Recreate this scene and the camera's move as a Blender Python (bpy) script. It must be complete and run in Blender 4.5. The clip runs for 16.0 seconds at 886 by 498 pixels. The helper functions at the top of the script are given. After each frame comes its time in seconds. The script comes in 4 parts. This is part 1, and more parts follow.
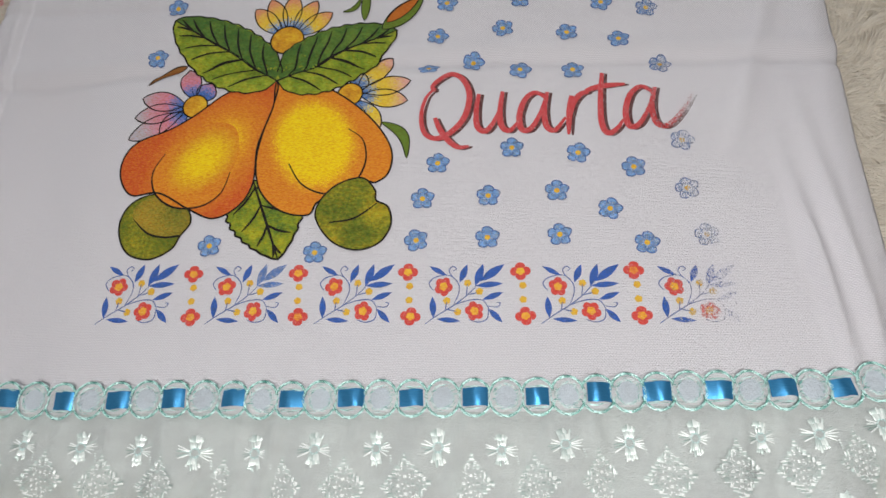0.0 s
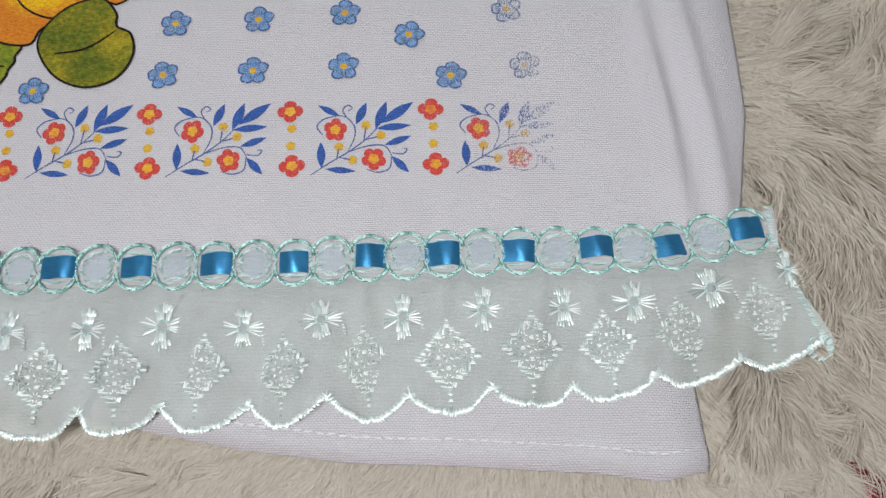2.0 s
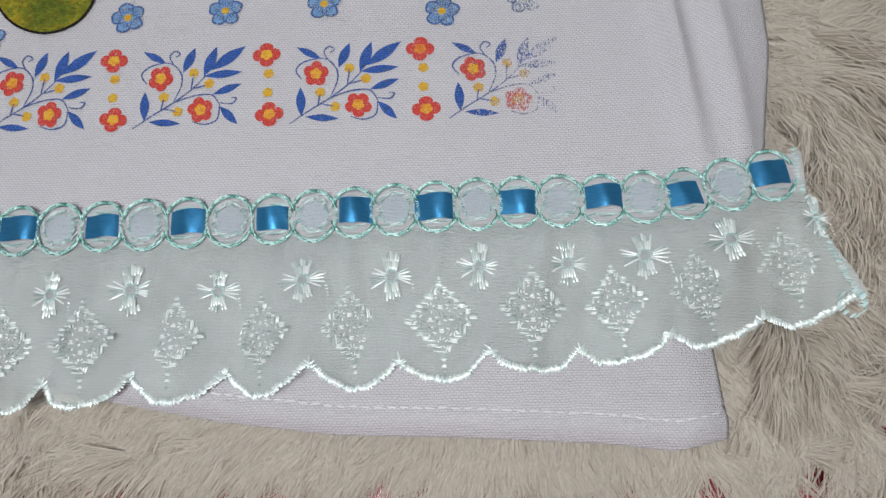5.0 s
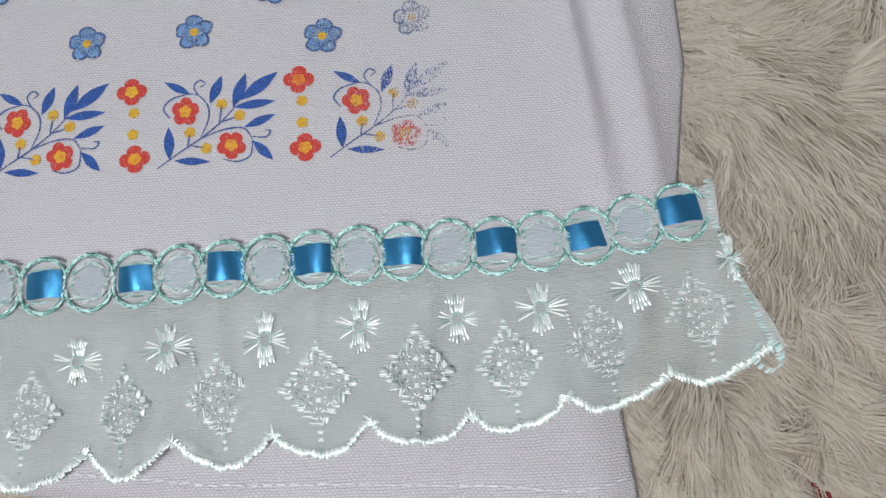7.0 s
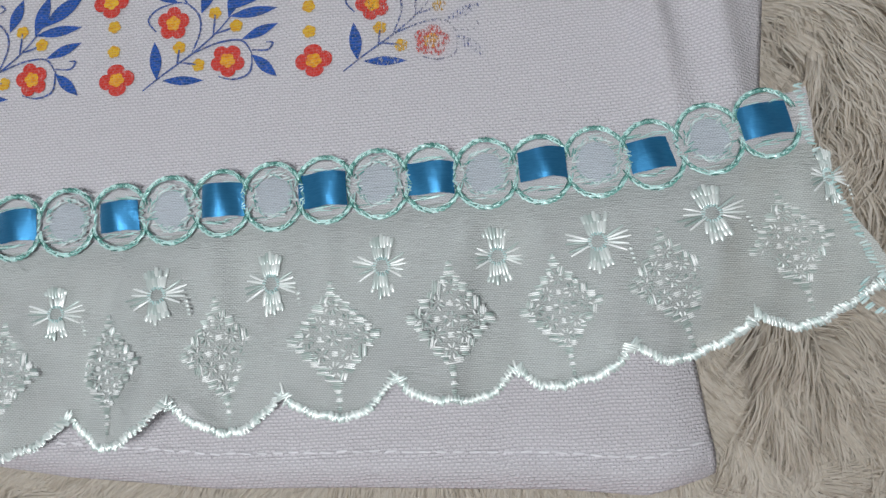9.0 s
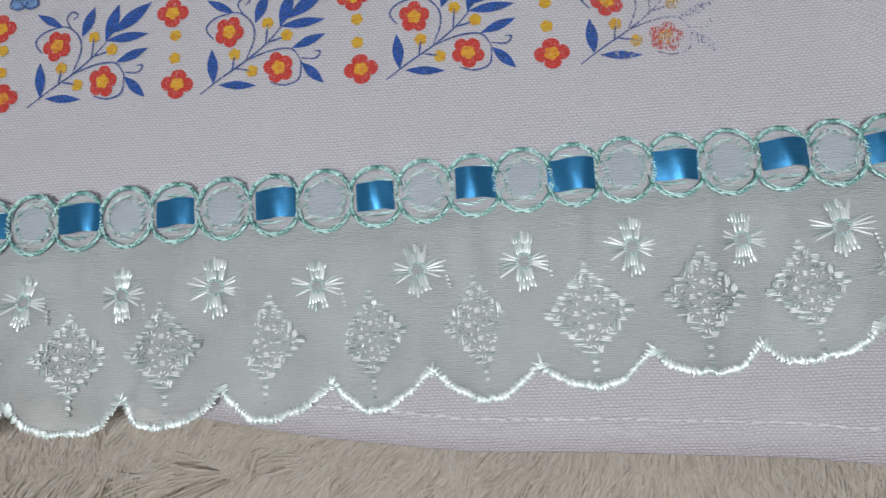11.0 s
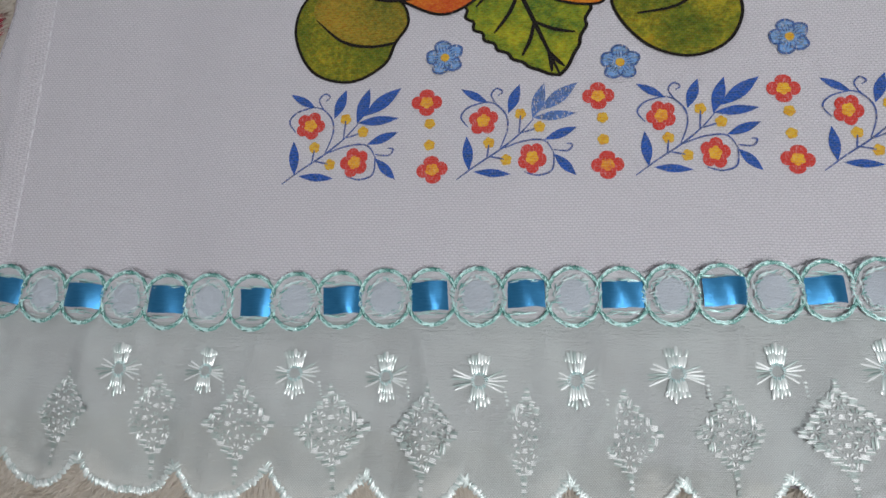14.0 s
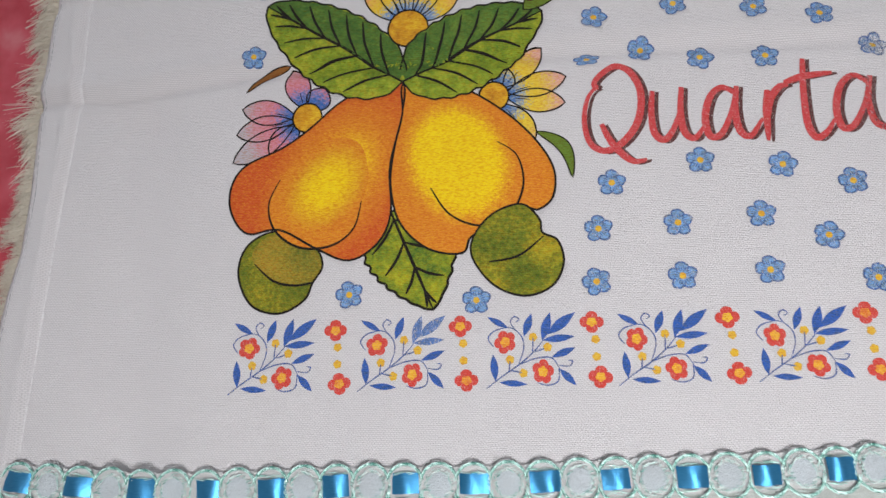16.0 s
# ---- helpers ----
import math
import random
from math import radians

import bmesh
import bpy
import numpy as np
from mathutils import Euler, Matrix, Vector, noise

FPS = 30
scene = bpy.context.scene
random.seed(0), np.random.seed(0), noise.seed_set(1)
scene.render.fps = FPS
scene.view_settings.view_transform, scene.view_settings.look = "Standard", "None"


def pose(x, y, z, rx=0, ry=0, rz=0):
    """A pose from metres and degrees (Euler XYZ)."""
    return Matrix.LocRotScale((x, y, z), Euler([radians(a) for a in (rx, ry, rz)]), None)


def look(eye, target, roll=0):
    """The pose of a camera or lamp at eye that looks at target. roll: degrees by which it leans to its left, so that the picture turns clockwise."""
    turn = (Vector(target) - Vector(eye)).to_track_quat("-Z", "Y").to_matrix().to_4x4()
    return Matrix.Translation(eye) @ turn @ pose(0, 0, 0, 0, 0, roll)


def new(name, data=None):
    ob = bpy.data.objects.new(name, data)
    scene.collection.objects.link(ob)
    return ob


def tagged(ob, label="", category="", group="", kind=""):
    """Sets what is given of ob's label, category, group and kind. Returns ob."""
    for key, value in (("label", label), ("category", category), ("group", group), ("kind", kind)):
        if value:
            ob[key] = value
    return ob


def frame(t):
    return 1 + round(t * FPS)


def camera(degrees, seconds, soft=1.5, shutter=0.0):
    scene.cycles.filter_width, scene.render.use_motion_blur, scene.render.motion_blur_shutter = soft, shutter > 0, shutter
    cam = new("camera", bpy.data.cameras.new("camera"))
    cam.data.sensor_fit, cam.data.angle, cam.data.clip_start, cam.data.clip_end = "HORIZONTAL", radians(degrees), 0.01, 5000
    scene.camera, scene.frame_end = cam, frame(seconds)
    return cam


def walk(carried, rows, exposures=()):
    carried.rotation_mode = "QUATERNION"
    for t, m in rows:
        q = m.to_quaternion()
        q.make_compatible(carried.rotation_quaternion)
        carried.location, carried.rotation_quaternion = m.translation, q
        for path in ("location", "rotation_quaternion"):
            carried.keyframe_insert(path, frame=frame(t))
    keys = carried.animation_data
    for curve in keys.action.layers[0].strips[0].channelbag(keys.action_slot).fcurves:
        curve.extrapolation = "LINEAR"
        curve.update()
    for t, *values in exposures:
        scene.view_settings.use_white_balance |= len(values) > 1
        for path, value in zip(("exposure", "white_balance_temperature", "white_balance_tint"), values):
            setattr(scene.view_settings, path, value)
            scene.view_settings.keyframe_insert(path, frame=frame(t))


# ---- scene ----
cam = camera(64.0, 16.0, soft=1.5, shutter=0.15)
PATH = [
    (0, (0.1991, -0.0969, 0.3048), (0.1750, 0.0218, 0.0304), -11.21),
    (0.5, (0.2160, -0.0961, 0.2881), (0.1974, 0.0162, 0.0105), -9.09),
    (1, (0.2316, -0.0936, 0.2722), (0.2197, 0.0160, -0.0068), -5.79),
    (1.5, (0.2580, -0.0940, 0.2523), (0.2498, 0.0028, -0.0315), -5.45),
    (2, (0.2715, -0.1012, 0.2292), (0.2617, -0.0118, -0.0570), -6.66),
    (2.5, (0.2767, -0.1001, 0.2243), (0.2642, -0.0134, -0.0626), -8.28),
    (3, (0.2764, -0.0989, 0.2227), (0.2624, -0.0150, -0.0650), -9.57),
    (3.5, (0.2771, -0.0976, 0.2233), (0.2632, -0.0182, -0.0657), -9.90),
    (4, (0.2716, -0.0994, 0.2212), (0.2607, -0.0193, -0.0677), -8.22),
    (4.2, (0.2706, -0.0995, 0.2203), (0.2616, -0.0188, -0.0685), -7.09),
    (6.5, (0.3033, -0.0946, 0.1838), (0.2722, -0.0312, -0.1078), -27.66),
    (7, (0.3110, -0.0741, 0.1918), (0.2939, -0.0084, -0.1005), -17.78),
    (7.5, (0.3164, -0.0868, 0.1697), (0.3019, -0.0316, -0.1248), -20.84),
    (8, (0.3111, -0.0756, 0.1559), (0.2859, -0.0241, -0.1386), -29.99),
    (10.3, (0.2865, -0.0802, 0.1690), (0.2598, -0.0231, -0.1243), -28.94),
    (10.5, (0.2741, -0.0804, 0.1698), (0.2478, -0.0248, -0.1238), -29.25),
    (11, (0.2483, -0.0813, 0.1766), (0.2187, -0.0272, -0.1169), -31.38),
    (11.5, (0.2208, -0.0761, 0.1788), (0.1879, -0.0228, -0.1146), -33.62),
    (12, (0.1947, -0.0772, 0.1822), (0.1582, -0.0260, -0.1111), -37.98),
    (12.5, (0.1578, -0.0819, 0.1847), (0.1174, -0.0286, -0.1077), -37.99),
    (13, (0.1139, -0.0851, 0.1913), (0.0791, -0.0296, -0.1015), -31.79),
    (13.5, (0.0905, -0.0769, 0.1918), (0.0492, -0.0176, -0.0993), -34.47),
    (14, (0.0826, -0.0684, 0.1972), (0.0476, -0.0005, -0.0929), -27.40),
    (14.5, (0.0845, -0.0434, 0.2021), (0.0463, 0.0330, -0.0854), -25.79),
    (15, (0.0973, -0.0243, 0.2252), (0.0627, 0.0537, -0.0625), -24.23),
    (15.5, (0.1072, -0.0032, 0.2552), (0.0760, 0.0726, -0.0334), -22.74),
    (16, (0.1240, -0.0234, 0.2818), (0.0974, 0.0575, -0.0058), -20.01),
]
walk(cam, [(t, look(eye, target, roll)) for t, eye, target, roll in PATH], [
    (0.0, 0.05, 6760, 10), (1.0, -0.02, 6640, 10), (3.5, -0.23, 6480, 10), (6.4, -0.27, 6450, 10), (7.05, -0.2, 6450, 10), (7.5, -0.05, 6430, 10), (8.1, -0.18, 6420, 10), (10.4, -0.49, 6360, 11), (13.8, -0.36, 6420, 12), (14.6, -0.53, 6600, 12), (15.2, -0.16, 6800, 11), (15.55, -0.14, 6800, 11), (16.0, 0.15, 6720, 10),
])

# ---- light: a closed room, an unseen lamp overhead and an added window light ----
world = bpy.data.worlds.new("sky")
scene.world = world
world.use_nodes = True
sky = world.node_tree.nodes.new("ShaderNodeTexSky")
sky.sky_type, sky.sun_disc, sky.sun_elevation, sky.sun_rotation = "NISHITA", False, radians(35), radians(200)
world.node_tree.links.new(sky.outputs[0], world.node_tree.nodes["Background"].inputs[0])
world.node_tree.nodes["Background"].inputs[1].default_value = 0.1


def area_lamp(name, eye, target, sx, sy, watts, colour):
    data = bpy.data.lights.new(name, "AREA")
    data.shape, data.size, data.size_y, data.energy, data.color = "RECTANGLE", sx, sy, watts, colour
    ob = new(name, data)
    ob.matrix_world = look(eye, target)
    return ob


# unseen source overhead, hung low so that brightness falls off towards the back
area_lamp("unseen_overhead_light", (0.23, -0.2, 0.6), (0.22, -0.06, 0), 0.14, 0.14, 3.6, (0.97, 0.985, 1.0))
# side light added from the north for relief; its window is made up
area_lamp("added_north_light", (-0.6, 2.18, 0.75), (0.15, 0.0, 0.0), 1.1, 1.1, 17, (0.88, 0.94, 1.0))


# ---- materials ----
def shader(name, rough=0.8, spec=0.3):
    m = bpy.data.materials.new(name)
    m.use_nodes = True
    nt = m.node_tree
    b = nt.nodes["Principled BSDF"]
    b.inputs["Roughness"].default_value = rough
    b.inputs["Specular IOR Level"].default_value = spec
    return m, nt, b


def node(nt, kind, links=(), **values):
    n = nt.nodes.new(kind)
    for key, value in values.items():
        n.inputs[key.replace("_", " ")].default_value = value
    for key, socket in links:
        nt.links.new(socket, n.inputs[key])
    return n


def math_node(nt, op, a, b, clamp=False):
    n = nt.nodes.new("ShaderNodeMath")
    n.operation, n.use_clamp = op, clamp
    for k, v in enumerate((a, b)):
        if isinstance(v, (int, float)):
            n.inputs[k].default_value = v
        else:
            nt.links.new(v, n.inputs[k])
    return n.outputs[0]


def mix_colour(nt, fac, a, b, blend="MIX"):
    n = nt.nodes.new("ShaderNodeMix")
    n.data_type, n.blend_type = "RGBA", blend
    for k, v in ((0, fac), (6, a), (7, b)):
        if isinstance(v, (int, float)):
            n.inputs[k].default_value = v
        elif isinstance(v, tuple):
            n.inputs[k].default_value = (*v, 1)
        else:
            nt.links.new(v, n.inputs[k])
    return n.outputs[2]


def ramp(nt, fac, *stops):
    n = nt.nodes.new("ShaderNodeValToRGB")
    e = n.color_ramp.elements
    while len(e) < len(stops):
        e.new(0.5)
    for k, (at, c) in enumerate(stops):
        e[k].position, e[k].color = at, (*c, 1)
    nt.links.new(fac, n.inputs[0])
    return n.outputs[0]


def place(nt, scale=1000.0):
    """World place in millimetres (at scale 1000)."""
    g = nt.nodes.new("ShaderNodeNewGeometry")
    v = nt.nodes.new("ShaderNodeVectorMath")
    v.operation = "SCALE"
    v.inputs[3].default_value = scale
    nt.links.new(g.outputs["Position"], v.inputs[0])
    return v.outputs[0]


def weave(nt, b, depth=0.5):
    """The coarse weave of the cotton: thread pattern and relief. Returns the thread gaps."""
    p = place(nt)
    warp = node(nt, "ShaderNodeTexNoise", [("Vector", p)], Scale=0.08, Detail=2.0)
    v = nt.nodes.new("ShaderNodeVectorMath")
    v.operation = "MULTIPLY_ADD"
    nt.links.new(warp.outputs["Color"], v.inputs[0])
    v.inputs[1].default_value = (1.6, 1.6, 0.0)
    nt.links.new(p, v.inputs[2])
    br = node(nt, "ShaderNodeTexBrick", [("Vector", v.outputs[0])], Scale=1.0, Mortar_Size=0.2, Mortar_Smooth=0.5, Brick_Width=1.3, Row_Height=0.75)
    br.inputs["Color1"].default_value, br.inputs["Color2"].default_value = (1, 1, 1, 1), (0.7, 0.7, 0.7, 1)
    br.inputs["Mortar"].default_value = (0.0, 0.0, 0.0, 1)
    slub = node(nt, "ShaderNodeTexNoise", [("Vector", node(nt, "ShaderNodeMapping", [("Vector", p)], Scale=(0.22, 1.5, 1.0)).outputs[0])], Scale=1.0, Detail=3.0, Roughness=0.6)
    ends = node(nt, "ShaderNodeTexNoise", [("Vector", node(nt, "ShaderNodeMapping", [("Vector", p)], Scale=(2.2, 0.5, 1.0)).outputs[0])], Scale=1.0, Detail=3.0, Roughness=0.6)
    rough = math_node(nt, "ADD", math_node(nt, "MULTIPLY", slub.outputs[0], 1.2), math_node(nt, "MULTIPLY", ends.outputs[0], 1.4))
    bump = node(nt, "ShaderNodeBump", [("Height", math_node(nt, "ADD", br.outputs["Color"], rough))], Strength=depth, Distance=0.0004)
    nt.links.new(bump.outputs[0], b.inputs["Normal"])
    return br.outputs["Fac"], p


def cotton():
    m, nt, b = shader("white_cotton", 0.9, 0.15)
    gap, p = weave(nt, b, 1.0)
    big = node(nt, "ShaderNodeTexNoise", [("Vector", p)], Scale=0.025, Detail=3.0)
    tone = mix_colour(nt, big.outputs[0], (0.90, 0.875, 0.905), (0.84, 0.815, 0.85))
    spots = node(nt, "ShaderNodeTexNoise", [("Vector", p)], Scale=1.1, Detail=4.0, Roughness=0.7)
    tone = mix_colour(nt, math_node(nt, "MULTIPLY", math_node(nt, "SUBTRACT", spots.outputs[0], 0.56, True), 2.2), tone, (0.5, 0.49, 0.52))
    nt.links.new(mix_colour(nt, math_node(nt, "MULTIPLY", gap, 0.45), tone, (0.48, 0.46, 0.50)), b.inputs["Base Color"])
    b.inputs["Sheen Weight"].default_value = 0.15
    return m


def ink(name, build, worn=0.12, fade=True, start=237.0):
    """Printed ink on the weave. build(nt, p) gives its colour; it wears off in threads and thins out to the right of the print."""
    m, nt, b = shader(name, 0.85, 0.06)
    gap, p = weave(nt, b, 0.5)
    colour = build(nt, p)
    stretch = node(nt, "ShaderNodeMapping", [("Vector", p)], Rotation=(0, 0, 0.5), Scale=(2.2, 0.8, 1.0) if fade else (0.8, 2.6, 1.0))
    grain = node(nt, "ShaderNodeTexNoise", [("Vector", stretch.outputs[0])], Scale=1.0, Detail=3.0, Roughness=0.7)
    colour = mix_colour(nt, math_node(nt, "MULTIPLY", math_node(nt, "SUBTRACT", grain.outputs[0], 0.55 if fade else 0.5, True), 13.0 * worn), colour, (0.75, 0.74, 0.76) if fade else mix_colour(nt, 1.0, colour, (0.30, 0.22, 0.0), "SCREEN"))
    hatch = node(nt, "ShaderNodeTexNoise", [("Vector", node(nt, "ShaderNodeMapping", [("Vector", p)], Rotation=(0, 0, 0.55), Scale=(0.6, 2.4, 1.0)).outputs[0])], Scale=1.0, Detail=2.0)
    dark = mix_colour(nt, 1.0, colour, (0.88, 0.66, 0.48), "MULTIPLY")
    colour = mix_colour(nt, math_node(nt, "MULTIPLY", math_node(nt, "SUBTRACT", hatch.outputs[0], 0.46, True), 6.5), colour, dark)
    nt.links.new(mix_colour(nt, math_node(nt, "MULTIPLY", gap, 0.14 if fade else 0.05), colour, (0.45, 0.44, 0.46)), b.inputs["Base Color"])
    if fade:
        s = nt.nodes.new("ShaderNodeSeparateXYZ")
        nt.links.new(p, s.inputs[0])
        far = math_node(nt, "DIVIDE", math_node(nt, "SUBTRACT", s.outputs[0], start), 62.0, True)
        left = math_node(nt, "SUBTRACT", math_node(nt, "ADD", grain.outputs[0], 0.36), math_node(nt, "MULTIPLY", far, 0.49))
        nt.links.new(math_node(nt, "MULTIPLY", math_node(nt, "SUBTRACT", left, 0.38), 7.0, True), b.inputs["Alpha"])
    return m


def plain(*c):
    def build(nt, p):
        n = node(nt, "ShaderNodeTexNoise", [("Vector", p)], Scale=0.5, Detail=3.0)
        return mix_colour(nt, math_node(nt, "MULTIPLY", n.outputs[0], 0.5), c, tuple(0.62 * k for k in c))
    return build


def lay(x, y):
    """Where a point of the print lies on the cloth, which is stretched a little towards the top. Millimetres."""
    return x + 0.3 + (x - 60) * 0.0225 * y / 130, y * (1.03 + 0.00022 * y)


def glow_from(cx, cy, turn, rx, ry, *stops):
    """A printed colour run outwards from a centre, in millimetres."""
    def build(nt, p):
        n = node(nt, "ShaderNodeTexNoise", [("Vector", p)], Scale=0.9, Detail=4.0, Roughness=0.75)
        mp = node(nt, "ShaderNodeMapping", [("Vector", p)])
        mp.vector_type = "TEXTURE"
        mp.inputs["Location"].default_value = (*lay(cx, cy), 0)
        mp.inputs["Rotation"].default_value = (0, 0, radians(turn))
        mp.inputs["Scale"].default_value = (rx, ry, 1000)
        ln = nt.nodes.new("ShaderNodeVectorMath")
        ln.operation = "LENGTH"
        nt.links.new(mp.outputs[0], ln.inputs[0])
        d = math_node(nt, "ADD", ln.outputs["Value"], math_node(nt, "MULTIPLY", math_node(nt, "SUBTRACT", n.outputs[0], 0.5), 0.85))
        return ramp(nt, math_node(nt, "MULTIPLY", d, 0.5), *[(at / 2, c) for at, c in stops])
    return build


def mottle(a, b, c, scale=0.45):
    def build(nt, p):
        n = node(nt, "ShaderNodeTexNoise", [("Vector", p)], Scale=scale, Detail=5.0, Roughness=0.72)
        w = node(nt, "ShaderNodeTexNoise", [("Vector", p)], Scale=0.06, Detail=1.0)
        d = math_node(nt, "ADD", math_node(nt, "MULTIPLY", n.outputs[0], 0.6), math_node(nt, "MULTIPLY", w.outputs[0], 0.4))
        return ramp(nt, d, (0.36, a), (0.5, b), (0.64, c))
    return build


YEL, ORA, RED = (0.88, 0.62, 0.008), (0.70, 0.23, 0.02), (0.60, 0.10, 0.02)
COTTON = cotton()
INK = {
    "fruit_a": ink("ink_cashew_a", glow_from(52, 86, 55, 27, 17, (0.5, YEL), (0.75, (0.78, 0.36, 0.018)), (1.0, ORA), (1.7, RED)), 0.34, False),
    "lobe_a": ink("ink_lobe_a", glow_from(48, 82, 50, 23, 16, (0.35, YEL), (0.75, (0.74, 0.36, 0.018)), (1.0, ORA)), 0.34, False),
    "fruit_b": ink("ink_cashew_b", glow_from(104, 90, 110, 27, 21, (0.80, YEL), (0.95, (0.78, 0.38, 0.018)), (1.12, ORA)), 0.34, False),
    "leaf": ink("ink_leaf", mottle((0.10, 0.20, 0.018), (0.23, 0.33, 0.025), (0.42, 0.44, 0.035), 0.3), 0.2, False),
    "leaf_deep": ink("ink_leaf_deep", mottle((0.035, 0.11, 0.022), (0.065, 0.165, 0.028), (0.13, 0.24, 0.035), 0.25), 0.1, False),
    "leaf_low": ink("ink_leaf_low", mottle((0.03, 0.12, 0.02), (0.20, 0.28, 0.02), (0.44, 0.43, 0.02), 0.25), 0.2, False),
    "nut": ink("ink_nut", mottle((0.06, 0.12, 0.010), (0.17, 0.20, 0.015), (0.42, 0.36, 0.02), 0.5), 0.17, False),
    "nut_warm": ink("ink_nut_warm", mottle((0.12, 0.15, 0.02), (0.28, 0.23, 0.025), (0.44, 0.28, 0.03), 0.7), 0.17, False),
    "daisy_a": ink("ink_daisy_a", glow_from(38.5, 113, 0, 30, 30, (0.3, (0.04, 0.14, 0.48)), (0.42, (0.25, 0.25, 0.55)), (0.54, (0.66, 0.22, 0.30)), (0.8, (0.62, 0.3, 0.38)), (1.0, (0.48, 0.45, 0.52))), 0.12, False),
    "daisy_b": ink("ink_daisy_b", glow_from(120, 117, 0, 30, 30, (0.25, (0.05, 0.17, 0.5)), (0.4, (0.3, 0.4, 0.5)), (0.52, (0.78, 0.58, 0.03)), (0.75, (0.76, 0.55, 0.08)), (0.98, (0.72, 0.4, 0.36))), 0.1, False),
    "daisy_c": ink("ink_daisy_c", glow_from(83, 151, 0, 30, 30, (0.3, (0.1, 0.24, 0.6)), (0.45, (0.3, 0.42, 0.6)), (0.55, (0.78, 0.58, 0.03)), (0.75, (0.76, 0.5, 0.08)), (0.95, (0.7, 0.3, 0.18))), 0.1, False),
    "core": ink("ink_flower_core", mottle((0.42, 0.16, 0.015), (0.66, 0.34, 0.02), (0.78, 0.52, 0.03), 0.25), 0.05, False),
    "brown": ink("ink_brown", plain(0.3, 0.12, 0.03), 0.1, False),
    "orange": ink("ink_bud", plain(0.55, 0.16, 0.02), 0.05, False),
    "green": ink("ink_stem", plain(0.14, 0.24, 0.03), 0.05, False),
    "line": ink("ink_outline", plain(0.010, 0.007, 0.005), 0.0, False),
    "blue": ink("ink_blue", plain(0.012, 0.105, 0.50), 0.1),
    "blue_worn": ink("ink_blue_worn", plain(0.08, 0.2, 0.55), 0.75),
    "stem_blue": ink("ink_stem_blue", plain(0.05, 0.12, 0.42), 0.55),
    "petal": ink("ink_petal", plain(0.20, 0.43, 0.82), 0.38, True, 226.0),
    "petal_line": ink("ink_petal_line", plain(0.05, 0.14, 0.42), 0.5, True, 240.0),
    "red": ink("ink_red", plain(0.72, 0.05, 0.035), 0.24),
    "yellow": ink("ink_yellow", plain(0.84, 0.52, 0.025), 0.08),
    "warm": ink("ink_warm", mottle((0.74, 0.18, 0.02), (0.84, 0.42, 0.02), (0.88, 0.58, 0.03), 0.6), 0.1),
    "script": ink("ink_script", plain(0.66, 0.05, 0.06), 0.22, True, 234.0),
    "script_dark": ink("ink_script_dark", plain(0.09, 0.014, 0.014), 0.3, True, 240.0),
}


def thread(name, a, b, rough=0.3, spec=0.7, metal=0.0, painted_glint=None):
    """Shiny embroidery thread, every stitch a little different; nearly half of them, where given, with a highlight put
    into their colour.
    """
    m, nt, s = shader(name, rough, spec)
    g = nt.nodes.new("ShaderNodeNewGeometry")
    colour = mix_colour(nt, g.outputs["Random Per Island"], a, b)
    if painted_glint:
        colour = ramp(nt, g.outputs["Random Per Island"], (0.0, b), (0.48, a), (0.55, painted_glint))
    nt.links.new(colour, s.inputs["Base Color"])
    s.inputs["Metallic"].default_value = metal
    return m


def sheer(name, colour, alpha):
    """Thin woven fabric that lets some of what lies under it through."""
    m, nt, s = shader(name, 0.6, 0.35)
    p = place(nt)
    n = node(nt, "ShaderNodeTexNoise", [("Vector", p)], Scale=0.05, Detail=3.0)
    w = node(nt, "ShaderNodeTexBrick", [("Vector", p)], Scale=1.0, Mortar_Size=0.1, Mortar_Smooth=0.6, Brick_Width=0.7, Row_Height=0.42)
    nt.links.new(mix_colour(nt, n.outputs[0], colour, tuple(0.86 * k for k in colour)), s.inputs["Base Color"])
    nt.links.new(math_node(nt, "SUBTRACT", alpha, math_node(nt, "ADD", math_node(nt, "MULTIPLY", w.outputs["Fac"], 0.22), math_node(nt, "MULTIPLY", math_node(nt, "SUBTRACT", n.outputs[0], 0.5), 0.35))), s.inputs["Alpha"])
    rib = node(nt, "ShaderNodeTexNoise", [("Vector", node(nt, "ShaderNodeMapping", [("Vector", p)], Scale=(0.3, 2.6, 1.0)).outputs[0])], Scale=1.0, Detail=3.0, Roughness=0.65)
    b = node(nt, "ShaderNodeBump", [("Height", math_node(nt, "ADD", w.outputs["Fac"], math_node(nt, "MULTIPLY", rib.outputs[0], 4.5)))], Strength=0.75, Distance=0.0003)
    nt.links.new(b.outputs[0], s.inputs["Normal"])
    return m


def satin():
    m, nt, s = shader("blue_satin", 0.36, 1.0)
    p = place(nt)
    mp = node(nt, "ShaderNodeMapping", [("Vector", p)], Scale=(0.25, 4.0, 1.0))
    n = node(nt, "ShaderNodeTexNoise", [("Vector", mp.outputs[0])], Scale=1.0, Detail=4.0, Roughness=0.7)
    nt.links.new(mix_colour(nt, n.outputs[0], (0.006, 0.15, 0.40), (0.08, 0.40, 0.70)), s.inputs["Base Color"])
    b = node(nt, "ShaderNodeBump", [("Height", n.outputs[0])], Strength=0.35, Distance=0.0002)
    nt.links.new(b.outputs[0], s.inputs["Normal"])
    s.inputs["Metallic"].default_value = 0.72
    return m


